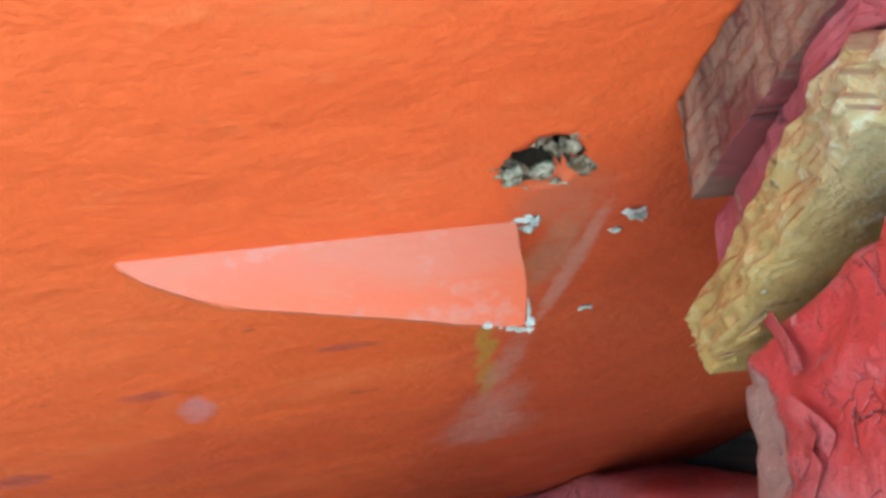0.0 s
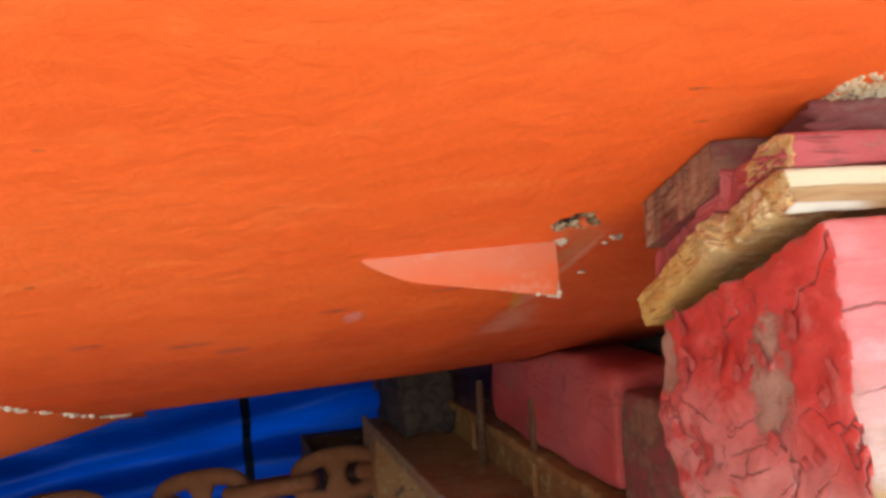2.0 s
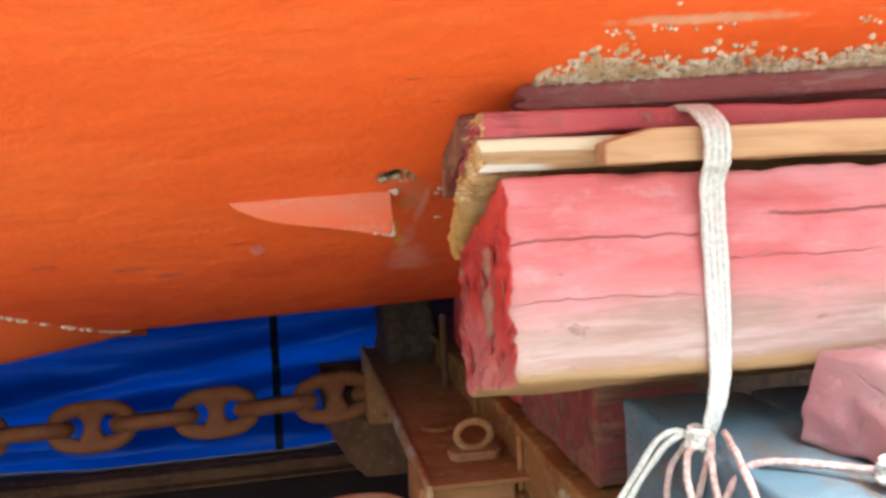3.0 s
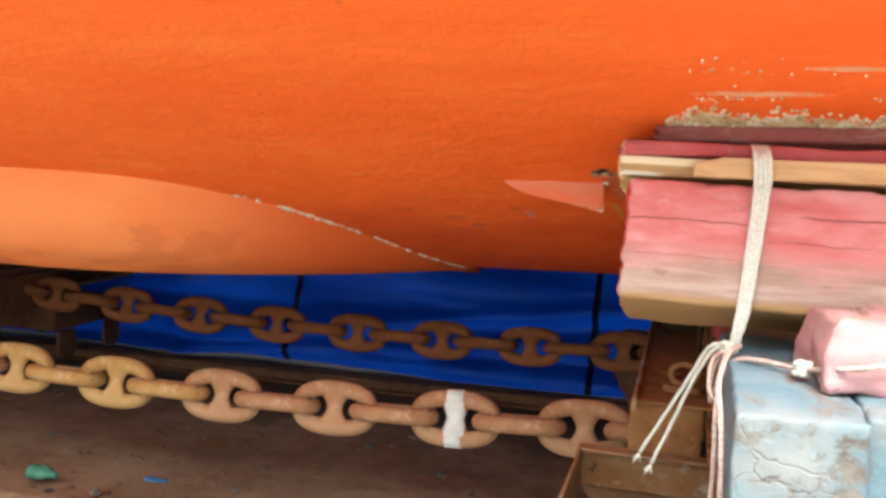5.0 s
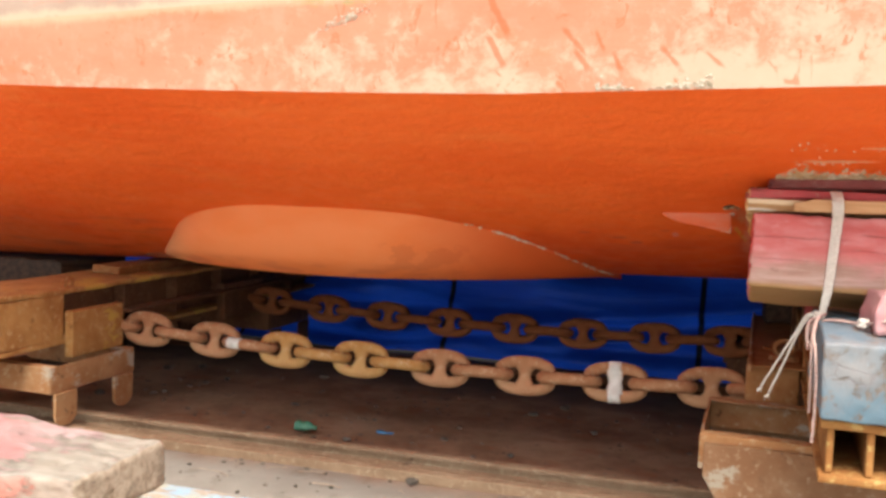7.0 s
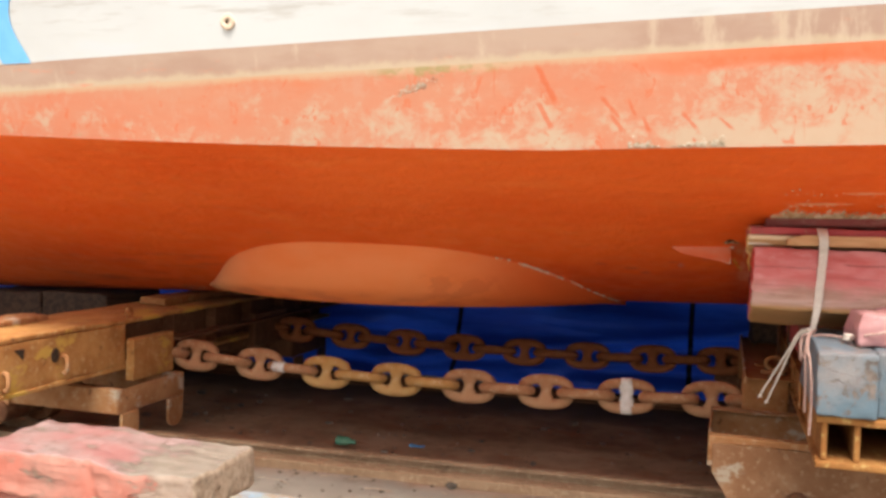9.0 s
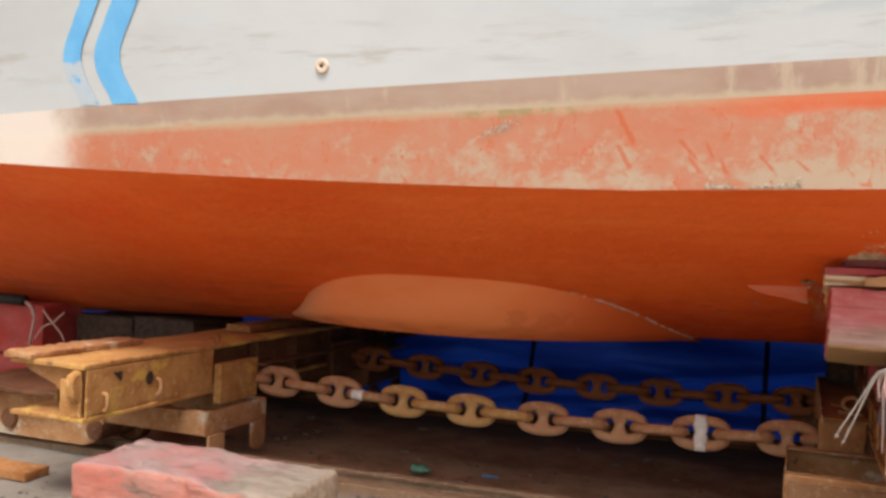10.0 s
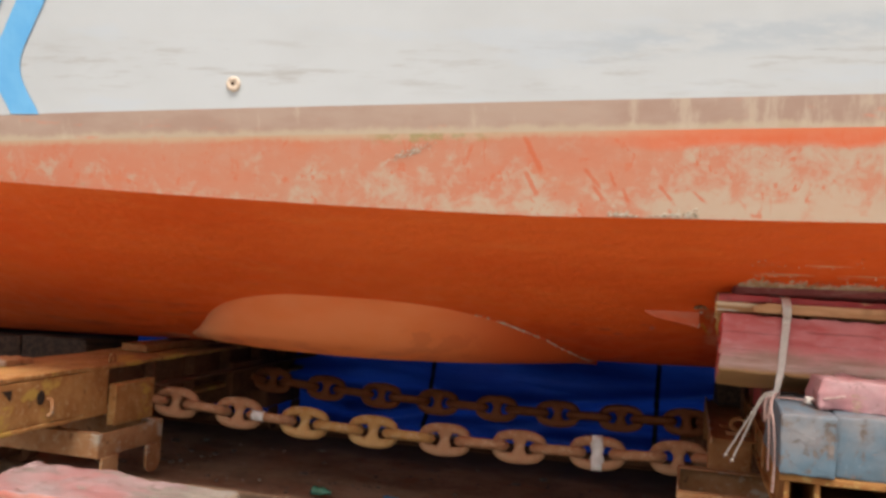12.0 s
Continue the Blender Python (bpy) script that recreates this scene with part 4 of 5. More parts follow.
# ---- tarpaulin ----
def build_tarp():
    sheet = thing("tarpaulin", "blue plastic tarpaulin hanging in folds behind the boat", "tarpaulin", at=(-2, 4.1, 0))

    def spot(x, z):
        f = 0.05 * math.sin(x * 2.1 + z * 3) + 0.09 * noise.noise((x * 1.1, z * 4.5, 2.0))
        low = max(0.0, 1 - z / 0.75)
        f -= low * (0.16 + 0.13 * noise.noise((x * 0.8 + z * 2.2, z * 9, 7.0)) + 0.05 * noise.noise((x * 2.5, z * 16, 4.0)))
        for z0, k, w, a in ((0.27, 0.10, 0.045, 0.11), (0.46, 0.13, 0.05, 0.10), (0.64, -0.06, 0.05, 0.05)):
            d = (z - z0 - k * (x + 0.4) * (1 if abs(x) < 3 else 0) - 0.02 * noise.noise((x * 3, z0 * 9, 1.0))) / w
            f -= a * math.exp(-d * d) * (0.75 + 0.5 * noise.noise((x * 0.9, z0 * 5, 6.0)))
        return (x, 3.95 + 0.16 * z + f, z)
    bm = strip([[spot(-9 + 0.1 * i, 0.025 * k) for i in range(141)] for k in range(80)])
    part("sheet", bm, TARP, sheet, smooth=True)
    for x in (-6.1, -4.1, -2.12, -0.05, 2.0):
        bm = strip([[Vector(spot(x + d, 0.025 * k)) + Vector((0, -0.012, 0)) for d in (-0.022, 0.0, 0.022)] for k in range(80)])
        part("seam", bm, SEAM, sheet, "black seam tape", smooth=True)


build_tarp()


# ---- stud-link chains ----
D = 0.058


def stud_rings(bm, swell, half):
    """The flared stud across a link, kept within the bar's thickness."""
    W = 1.3 * D
    rings = []
    for z, r in ((-W + 0.2 * D, 1.45), (-W * 0.62, 0.92), (-W * 0.3, 0.62), (0, 0.52), (W * 0.3, 0.62), (W * 0.62, 0.92), (W - 0.2 * D, 1.45)):
        row = []
        for k in range(12):
            w = math.tau * k / 12
            x = max(-half, min(half, swell * r * D * 1.05 * math.cos(w)))
            row.append(bm.verts.new((x, swell * min(0.50, r * 0.55) * D * math.sin(w), z)))
        rings.append(row)
    for a, b in zip(rings, rings[1:]):
        for k in range(12):
            bm.faces.new((a[k], a[(k + 1) % 12], b[(k + 1) % 12], b[k]))


def link_bm():
    """One stud link, lying in its own xz plane."""
    bm = bmesh.new()
    L, W = 2.5 * D, 1.3 * D
    pts = []
    for i in range(40):
        w = math.tau * i / 40
        c, s = math.cos(w), math.sin(w)
        pts.append((L * math.copysign(abs(c) ** 0.80, c), 0, W * math.copysign(abs(s) ** 0.72, s)))
    tube(pts, D * 0.545, 12, bm, closed=True)
    stud_rings(bm, 1.0, 9.0)
    return bm


LINK = {m: mesh_of(link_bm(), "link", m, True) for m in (CHAIN, CHAINOCHRE, CHAINSHADED)}


def band_bm(x, half, z0=None):
    """White paint round a link's bar or over its stud."""
    bm = bmesh.new()
    if z0 is None:
        for s in (1, -1):
            tube([(x - half, 0, s * 1.3 * D), (x + half, 0, s * 1.3 * D)], D * 0.585, 12, bm)
        stud_rings(bm, 1.07, half + 0.012)
    else:
        tube([(x - half, 0, z0), (x + half, 0, z0)], D * 0.59, 12, bm)
    return bm


def build_chain(y, x0, x1, z0, z1, sag, mats, marks, label):
    chain = thing("anchor_chain", label, "chain", "chains between the cradle beams", at=((x0 + x1) / 2, y, z1))
    count = round((x1 - x0) / 0.2413)
    for i in range(count + 1):
        t = i / count
        x = x0 + (x1 - x0) * t
        z = z0 + (z1 - z0) * t - 4 * sag * t * (1 - t)
        slope = math.atan2((z1 - z0) - 4 * sag * (1 - 2 * t), x1 - x0)
        flat = i % 2 == 0
        ob = new("link", LINK[mats(i)])
        ob.parent = chain
        jig = 1.2 * math.sin(i * 2.3) - 12
        ob.matrix_basis = Matrix.Translation((x - chain.location.x, y - chain.location.y, z - chain.location.z)) @ pose(0, 0, 0, (90 if flat else 0) + jig, -math.degrees(slope), 0)
        if i in marks:
            kind = marks[i]
            bm = band_bm(0, 0.032) if kind == "stud" else band_bm(kind, 0.042, 1.3 * D)
            mk = new("paint_mark", mesh_of(bm, "paint_mark", WHITEPAINT, True))
            mk.parent = ob
            tagged(mk, "white paint mark")


build_chain(1.30, -3.475, 0.41, 0.512, 0.513, 0.063, lambda i: CHAINOCHRE if i in (5, 6, 7, 8) else CHAIN, {13: "stud", 4: -0.06},
            "heavy rusty stud-link chain with white paint marks")
# far chain repeats the near one in a rust darkened for shade
build_chain(2.80, -3.45, 0.45, 0.512, 0.51, 0.06, lambda i: CHAINSHADED, {}, "heavy rusty stud-link chain, coloured dark for the shade under the boat")


# ---- rails ----
def askew(bm):
    """Turns a long bar by the few degrees between the slipway and the hull."""
    for v in bm.verts:
        v.co.y += 0.048 * (v.co.x + 3.3)
    return bm


def rail_bm(y, x0=-13.0, x1=9.0, h=0.075):
    prof = [(-0.06, 0), (0.06, 0), (0.06, 0.010), (0.012, 0.018), (0.012, h - 0.028), (0.034, h - 0.022), (0.034, h - 0.006), (0.026, h),
            (-0.026, h), (-0.034, h - 0.006), (-0.034, h - 0.022), (-0.012, h - 0.028), (-0.012, 0.018), (-0.06, 0.010)]
    return askew(prism([(y + a, b - 0.01) for a, b in prof], 0, x0, x1, 0))


# far rail and strip: under-hull shade given as a darker rust
for yy in (0.86, 3.24):
    solo("rail", rail_bm(yy), RAILRUST if yy < 2 else RUSTDARKSHADE, "rusty steel slipway rail bedded in the ground", "rail", "slipway rails")
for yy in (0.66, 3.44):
    solo("guard_strip", askew(plate((-13, yy - 0.035, -0.02), (9, yy + 0.035, 0.035))), RAILRUST if yy < 2 else RUSTDARKSHADE, "rusty flat steel strip beside the rail", "steel strip", "guard strips")


# ---- cradle ----
def beam_base(x0, x1, y0, y1, low, webs, mat, label, inset=0.02):
    beam = thing("cradle_beam", label, "cradle beam", "cradle beams", at=((x0 + x1) / 2, 2, low))
    for z0, z1 in ((0.764, 0.792), (low, low + 0.026)):
        part("flange", lattice((x0, y0, z0), (x1, y1, z1), 0.005, (8, 60, 1), 0.006, 5, seed=x0), mat, beam, smooth=True)
    for x in webs:
        part("web", plate((x - 0.011, y0 + inset, low + 0.027), (x + 0.011, y1 - 0.02, 0.763)), mat, beam)
    return beam


def disc_bm(axis, a, b, c0, c1, r0, r1, n=18):
    return prism([(c0 + r0 * math.cos(math.tau * i / n), c1 + r1 * math.sin(math.tau * i / n)) for i in range(n)], axis, a, b, 0)


def build_left_beam():
    """Yellow cross beam: an open channel end, a plated face with holes and hooks, chain blocks on its inner side."""
    x0, x1, y0 = -3.95, -3.42, -0.42
    beam = beam_base(x0, x1, y0, 4.6, 0.47, (x0 + 0.05, x0 + 0.24), RUSTYEL, "yellow-painted rusty steel cradle cross beam on bogies", 0.30)
    # inner web, stiffeners and ledge coloured dark for the shade beneath the boat
    part("web", plate((x1 - 0.13, 0.80, 0.497), (x1 - 0.108, 4.58, 0.763)), RUSTDARKSHADE, beam)
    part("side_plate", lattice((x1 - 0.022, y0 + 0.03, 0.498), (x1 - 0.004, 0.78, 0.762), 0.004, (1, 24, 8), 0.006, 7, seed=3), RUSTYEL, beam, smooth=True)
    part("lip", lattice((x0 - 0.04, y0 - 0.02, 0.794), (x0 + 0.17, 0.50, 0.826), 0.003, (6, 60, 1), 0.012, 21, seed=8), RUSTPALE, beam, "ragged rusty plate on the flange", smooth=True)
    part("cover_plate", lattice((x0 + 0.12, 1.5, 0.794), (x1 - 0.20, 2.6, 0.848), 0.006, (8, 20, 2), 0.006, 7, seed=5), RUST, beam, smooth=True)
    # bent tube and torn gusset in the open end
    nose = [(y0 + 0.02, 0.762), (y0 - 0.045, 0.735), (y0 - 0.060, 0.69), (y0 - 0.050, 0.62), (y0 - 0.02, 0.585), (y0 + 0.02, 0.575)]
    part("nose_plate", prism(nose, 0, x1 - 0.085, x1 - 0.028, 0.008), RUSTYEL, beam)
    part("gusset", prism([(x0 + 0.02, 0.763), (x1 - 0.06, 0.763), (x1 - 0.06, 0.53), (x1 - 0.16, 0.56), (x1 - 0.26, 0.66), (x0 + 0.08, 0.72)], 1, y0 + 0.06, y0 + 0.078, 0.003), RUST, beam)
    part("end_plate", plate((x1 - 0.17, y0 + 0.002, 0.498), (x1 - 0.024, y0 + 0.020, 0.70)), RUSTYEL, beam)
    # both holes are near-black plates on the face, their inner shade as colour
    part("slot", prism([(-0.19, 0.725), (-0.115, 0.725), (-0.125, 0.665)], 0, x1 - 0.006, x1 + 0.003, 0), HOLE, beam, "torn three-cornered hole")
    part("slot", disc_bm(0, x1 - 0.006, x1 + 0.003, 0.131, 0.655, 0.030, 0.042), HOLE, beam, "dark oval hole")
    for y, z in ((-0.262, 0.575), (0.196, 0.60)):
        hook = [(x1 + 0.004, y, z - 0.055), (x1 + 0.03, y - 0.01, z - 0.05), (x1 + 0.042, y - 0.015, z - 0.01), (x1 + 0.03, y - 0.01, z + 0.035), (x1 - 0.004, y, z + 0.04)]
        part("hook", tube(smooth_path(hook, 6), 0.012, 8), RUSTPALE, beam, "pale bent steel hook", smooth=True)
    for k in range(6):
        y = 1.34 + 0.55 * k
        part("stiffener", plate((x1 - 0.106, y - 0.007, 0.498), (x1 - 0.02, y + 0.007, 0.762)), RUSTDARKSHADE, beam)
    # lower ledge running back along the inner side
    part("ledge", plate((x1 + 0.002, 1.25, 0.60), (x1 + 0.10, 4.4, 0.622)), RUSTDARKSHADE, beam)
    # far anchor block coloured dark, as deep in shade
    for a, b, m in ((0.78, 1.23, RUSTYEL), (2.36, 2.92, RUSTDARKSHADE)):
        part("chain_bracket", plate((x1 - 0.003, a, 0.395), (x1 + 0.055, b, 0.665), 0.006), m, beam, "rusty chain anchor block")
    part("eye", tube([(x1 - 0.04, 0.86 + 0.030 * math.cos(w), 0.815 + 0.034 * math.sin(w)) for w in [math.tau * i / 18 for i in range(18)]], 0.011, 8, closed=True), RUST, beam, "small welded steel eye", smooth=True)
    return beam


def build_right_beam():
    x0, x1, y0 = 0.58, 1.12, -0.36
    beam = beam_base(x0, x1, y0, 4.6, 0.588, (x0 + 0.030, x0 + 0.150, x1 - 0.05), RUSTEDGE, "rusty steel cradle cross beam carrying painted timbers")
    for k in range(8):
        y = y0 + 0.45 + 0.55 * k
        part("stiffener", plate((x0 + 0.002, y - 0.007, 0.616), (x0 + 0.017, y + 0.007, 0.762)), RUST, beam)
    for y in (0.81, 3.23):
        part("saddle", plate((x0 + 0.08, y - 0.30, 0.489), (x1 - 0.04, y + 0.30, 0.586)), RUSTDARKSHADE, beam)
    for y in (1.30, 2.80):
        part("chain_bracket", lattice((0.33, y - 0.13, 0.40), (0.575, y + 0.11, 0.655), 0.010, (8, 8, 8), 0.006, 9, seed=y), RUST, beam, "rusty chain anchor block", smooth=True)
    return beam


def build_bogie(x0, x1, y0, y1, label, top, sloped, steel):
    b = thing("bogie", label, "bogie", "cradle bogies", at=((x0 + x1) / 2, (y0 + y1) / 2, 0.1))
    low = top - 0.15
    for y in (y0, y1 - 0.012):
        part("side_channel", plate((x0, y, low), (x1, y + 0.012, top)), steel, b)
        inner = y + 0.013 if y == y0 else y - 0.061
        part("channel_flange", plate((x0 + 0.005, inner, top - 0.013), (x1 - 0.005, inner + 0.06, top)), steel, b)
    for x in (x0, x1 - 0.012):
        part("end_plate", lattice((x, y0 + 0.013, low), (x + 0.012, y1 - 0.013, top - 0.001), 0.003, (1, 12, 3), 0.004, 8, seed=x), steel, b, smooth=True)
        if sloped and x == x0:
            continue
        for y in (y0 + 0.02, y1 - 0.21):
            pts = [(y, low)] + [(y + 0.085 - 0.085 * math.cos(math.pi * i / 8), low - 0.13 - 0.06 * math.sin(math.pi * i / 8)) for i in range(9)] + [(y + 0.17, low)]
            part("guard_lug", prism(pts, 0, x + 0.014, x + 0.034, 0.003), steel, b)
    for y in (y0 - 0.03, y1 + 0.016):
        if sloped:
            pts = [(x0 + 0.02, top - 0.03), (x0 + 0.02, low - 0.02), (x0 + 0.10, low - 0.15), (x0 + 0.16, 0.12), (x1 - 0.5, 0.12), (x1 - 0.42, 0.30), (x1 - 0.42, top - 0.03)]
        else:
            pts = [(x0 + 0.15, 0.11), (x0 + 0.30, 0.075), (x1 - 0.95, 0.075), (x1 - 0.84, 0.11), (x1 - 0.78, 0.24), (x1 - 0.80, top), (x0 + 0.12, top)]
        part("side_plate", prism(pts, 1, y, y + 0.014, 0.003), PLATERUST if sloped and y0 < 2 else steel, b)
    for x in (x0 + 0.42, x1 - 0.84):
        ym = 0.86 if y0 < 2 else 3.24
        wheel = part("wheel", prism([(x + 0.145 * math.cos(math.tau * i / 28), 0.212 + 0.145 * math.sin(math.tau * i / 28)) for i in range(28)], 1, ym - 0.05, ym + 0.05, 0.006), RUSTDARKSHADE, b)
        part("axle", prism([(x + 0.07 * math.cos(math.tau * i / 16), 0.19 + 0.07 * math.sin(math.tau * i / 16)) for i in range(16)], 1, y0 - 0.055, y1 + 0.055, 0.008), RUSTDARKSHADE, wheel)
    return b


build_left_beam()
build_right_beam()
# far bogies swap their steel for the dark rust as shade
for y0, y1 in ((0.52, 1.24), (2.88, 3.58)):
    build_bogie(-5.3, -3.29, y0, y1, "pale rusty steel bogie frame with wheels on the rail", 0.390, False, RUSTPALE if y0 < 2 else RUSTDARKSHADE)
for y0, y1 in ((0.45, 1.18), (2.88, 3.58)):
    build_bogie(0.165, 2.1, y0, y1, "mottled rusty steel bogie with sloped side plates", 0.485, True, RUSTPALE if y0 < 2 else RUSTDARKSHADE)


# ---- timbers between cradle and hull ----
FRONT_LOW, FRONT_TOP, BACK_LOW, BACK_TOP = (0.122, 1.155), (0.192, 1.430), (0.490, 1.050), (0.542, 1.284)


def across(u, w):
    """A place on the tilted baulk's cross-section: u from front to back, w from its foot to its top."""
    y = (1 - u) * ((1 - w) * FRONT_LOW[0] + w * FRONT_TOP[0]) + u * ((1 - w) * BACK_LOW[0] + w * BACK_TOP[0])
    z = (1 - u) * ((1 - w) * FRONT_LOW[1] + w * FRONT_TOP[1]) + u * ((1 - w) * BACK_LOW[1] + w * BACK_TOP[1])
    return y + 0.045 * u * math.sin(math.pi * min(1, max(0, w))), z


def red_end(v):
    """Lays the baulk tilted along the hull, with chipped arrises."""
    x, y, z = v
    u, w = (y - 0.24) / 0.36, (z - 1.06) / 0.37
    ny, nz = across(u, w)
    chip = 0.006 * noise.noise((x * 9, y * 38, z * 38)) + 0.004 * noise.noise((x * 40, y * 90, z * 90))
    chip += 0.016 * min(0.0, noise.noise((x * 14, y * 14, z * 14 + 3)) + 0.25)
    if x < 0.36:
        x -= chip
        back = max(0.0, u - 0.80) * max(0.0, 0.95 - abs(w - 0.72) * 3)
        x += 0.09 * back
    if u < 0.1:
        ny -= 0.6 * chip
    return (x, ny, nz + (0.8 * chip if w > 0.8 else 0))


def ends(ob, axis, sign, index=1, limit=0.75):
    """Gives the sawn end its own material."""
    for f in ob.data.polygons:
        if f.normal[axis] * sign > limit:
            f.material_index = index
            f.use_smooth = limit > 0.7
    return ob


def flake_mesh(seed):
    """A curled chip of old paint, about 2 cm across."""
    rng = random.Random(seed)
    bm = bmesh.new()
    w, h, curl = rng.uniform(0.008, 0.013), rng.uniform(0.010, 0.020), rng.uniform(12, 30)
    sides = []
    for off in (0.0, -0.0018):
        rows = []
        for i in range(5):
            row = []
            for k in range(4):
                y, z = w * (k / 1.5 - 1), h * (i / 2 - 1)
                y += 0.003 * noise.noise((i * 1.7, k * 1.3, seed))
                z += 0.004 * noise.noise((k * 1.9, i * 1.1, seed + 5))
                row.append(bm.verts.new((off - curl * max(0, z + h * 0.4) ** 2 - 0.4 * curl * y * y, y, z)))
            rows.append(row)
        sides.append(rows)
    for rows in sides:
        for a, b in zip(rows, rows[1:]):
            for k in range(3):
                bm.faces.new((a[k], a[k + 1], b[k + 1], b[k]))
    rim = lambda r: [r[0][k] for k in range(4)] + [r[i][3] for i in range(1, 5)] + [r[4][k] for k in (2, 1, 0)] + [r[i][0] for i in (3, 2, 1)]
    a, b = rim(sides[0]), rim(sides[1])
    for k in range(len(a)):
        n = (k + 1) % len(a)
        bm.faces.new((a[k], a[n], b[n], b[k]))
    return mesh_of(bm, "paint_flake", REDEND, True)


def build_baulk():
    block = thing("timber_block", "large red-painted timber baulk, cracked and peeling, under the hull", "timber", at=(1.0, 0.42, 1.06))
    ends(part("baulk", lattice((0.325, 0.24, 1.06), (1.75, 0.60, 1.43), 0.014, (90, 26, 26), 0.010, 5, red_end), [REDWOOD, REDGLOSS], block, smooth=True), 0, -1)
    rng = random.Random(21)
    kinds = [flake_mesh(k) for k in range(6)]
    for k in range(36):
        u = 1.0 - abs(rng.gauss(0, 0.22)) if k % 3 else rng.uniform(0.05, 0.9)
        w = rng.uniform(0.12, 0.93)
        if not 0.02 < u < 0.80 or noise.noise((u * 3.2, w * 3.2, 2)) < -0.10:
            continue
        y, z = across(u, w)
        ob = new("paint_flake", kinds[k % 6])
        ob.parent = block
        ob.matrix_basis = Matrix.Translation((0.3225 - 1.0, y - 0.42, z - 1.06)) @ pose(0, 0, 0, rng.uniform(-50, 50), rng.uniform(-10, 10), rng.uniform(-10, 10)) @ Matrix.Diagonal((0.26, rng.uniform(0.5, 1.0), rng.uniform(0.45, 0.95), 1))


build_baulk()


def spikes(bm, count, seed, y0, y1, z0, z1, x0=0.30):
    """Torn fibres standing out of a broken plank end."""
    rng = random.Random(seed)
    for k in range(count):
        y, z = rng.uniform(y0, y1), rng.uniform(z0, z1)
        r, n = rng.uniform(0.0012, 0.0035), rng.uniform(0.008, 0.022)
        z -= 0.42 * max(0, y - 0.24) + 0.12 * max(0, y - 0.42)
        x = x0 + 0.12 * max(0, y - 0.28) + 0.008
        tip = bm.verts.new((x - n, y + rng.uniform(-0.2, 0.9) * n, z - rng.uniform(0.0, 0.8) * n))
        ring = [bm.verts.new((x, y + r * math.cos(math.tau * i / 4), z + 1.6 * r * math.sin(math.tau * i / 4))) for i in range(4)]
        for i in range(4):
            bm.faces.new((ring[i], ring[(i + 1) % 4], tip))
    return bm


def plank_shape(v):
    x, y, z = v
    if x < 0.40 and y > 0.355:
        x -= 0.011 * (1 - max(0, x - 0.32) / 0.08)
        z += 0.006
    return (x + 0.008 * noise.noise((y * 25, z * 25, 1)) * (1 if x < 0.33 else 0) + 0.12 * max(0, y - 0.28), y, z - 0.42 * max(0, y - 0.24) - 0.12 * max(0, y - 0.42))


def splinter_end(bm, cut, amp, seed):
    for v in bm.verts:
        if v.co.x < cut:
            u, w = v.co.y * 0.9 - v.co.z * 0.43, v.co.y * 0.43 + v.co.z * 0.9
            v.co.x += amp * (noise.noise((u * 40, w * 120, seed)) + 0.7 * noise.noise((u * 130, w * 300, seed)))
    return bm


lower = ends(solo("packing_plank", spikes(splinter_end(lattice((0.302, 0.215, 1.437), (1.7, 0.588, 1.482), 0.006, (30, 44, 12), 0.004, 9, plank_shape, seed=3), 0.36, 0.007, 2), 46, 5, 0.51, 0.586, 1.437, 1.480),
             [PLANKRAW, YELLOWWOOD], "split plank of raw yellow wood with a splintered end", "plank", "packing pieces", smooth=True), 0, -1, 1, 0.6)
for f in lower.data.polygons:
    if f.center.x < 0.40 and f.normal.z < -0.3 and f.center.y > 0.222:
        f.material_index, f.use_smooth = 1, False


def upper_shape(v):
    x, y, z = plank_shape(v)
    lift = min(0.020, 0.25 * max(0, v[1] - 0.29)) if v[2] > 1.50 else 0
    return (x + (0.05 * max(0, v[1] - 0.275) if v[0] < 0.36 else 0), y, z + lift)


upper = ends(solo("packing_plank", spikes(splinter_end(lattice((0.305, 0.213, 1.484), (1.7, 0.57, 1.517), 0.007, (30, 30, 10), 0.005, 9, upper_shape, seed=6), 0.34, 0.004, 5), 18, 9, 0.215, 0.28, 1.488, 1.514),
             [PLANKRED, YELLOWWOOD], "red-painted plank with a torn yellow end on a raw one", "plank", "packing pieces", smooth=True), 0, -1, 1, 0.5)
for f in upper.data.polygons:
    if f.center.y > 0.285:
        f.material_index = 0


def under_hull(depth):
    def f(v):
        x, y, z = v
        return (x, y, bottom_z(x, y) - 0.003 - depth * (1 - z) + 0.0)
    return f


ends(solo("packing_wedge", splinter_end(lattice((0.304, 0.355, 0.0), (1.6, 0.528, 1.0), 0.004, (24, 22, 12), 0.0, 5, under_hull(0.062)), 0.312, 0.003, 7), [BROWNWOOD, BROWNEND],
     "reddish-brown hardwood wedge driven under the hull", "wedge", "packing pieces", smooth=True), 0, -1, 1, 0.5)
solo("packing_board", splinter_end(lattice((0.385, 0.272, 0.0), (1.72, 0.352, 1.0), 0.010, (30, 6, 4), 0.0, 5, under_hull(0.036)), 0.40, 0.02, 4), MAUVEWOOD,
     "thin mauve weathered board under the hull", "board", "packing pieces", smooth=True)


def chisel(v):
    x, y, z = v
    t = max(0, 1 - (x - 0.47) / 0.06)
    return (x, y + 0.012 * t, z + 0.010 * x - 0.004 + (1.452 - z) * 0.5 * t * (1 if z > 1.46 else 0))


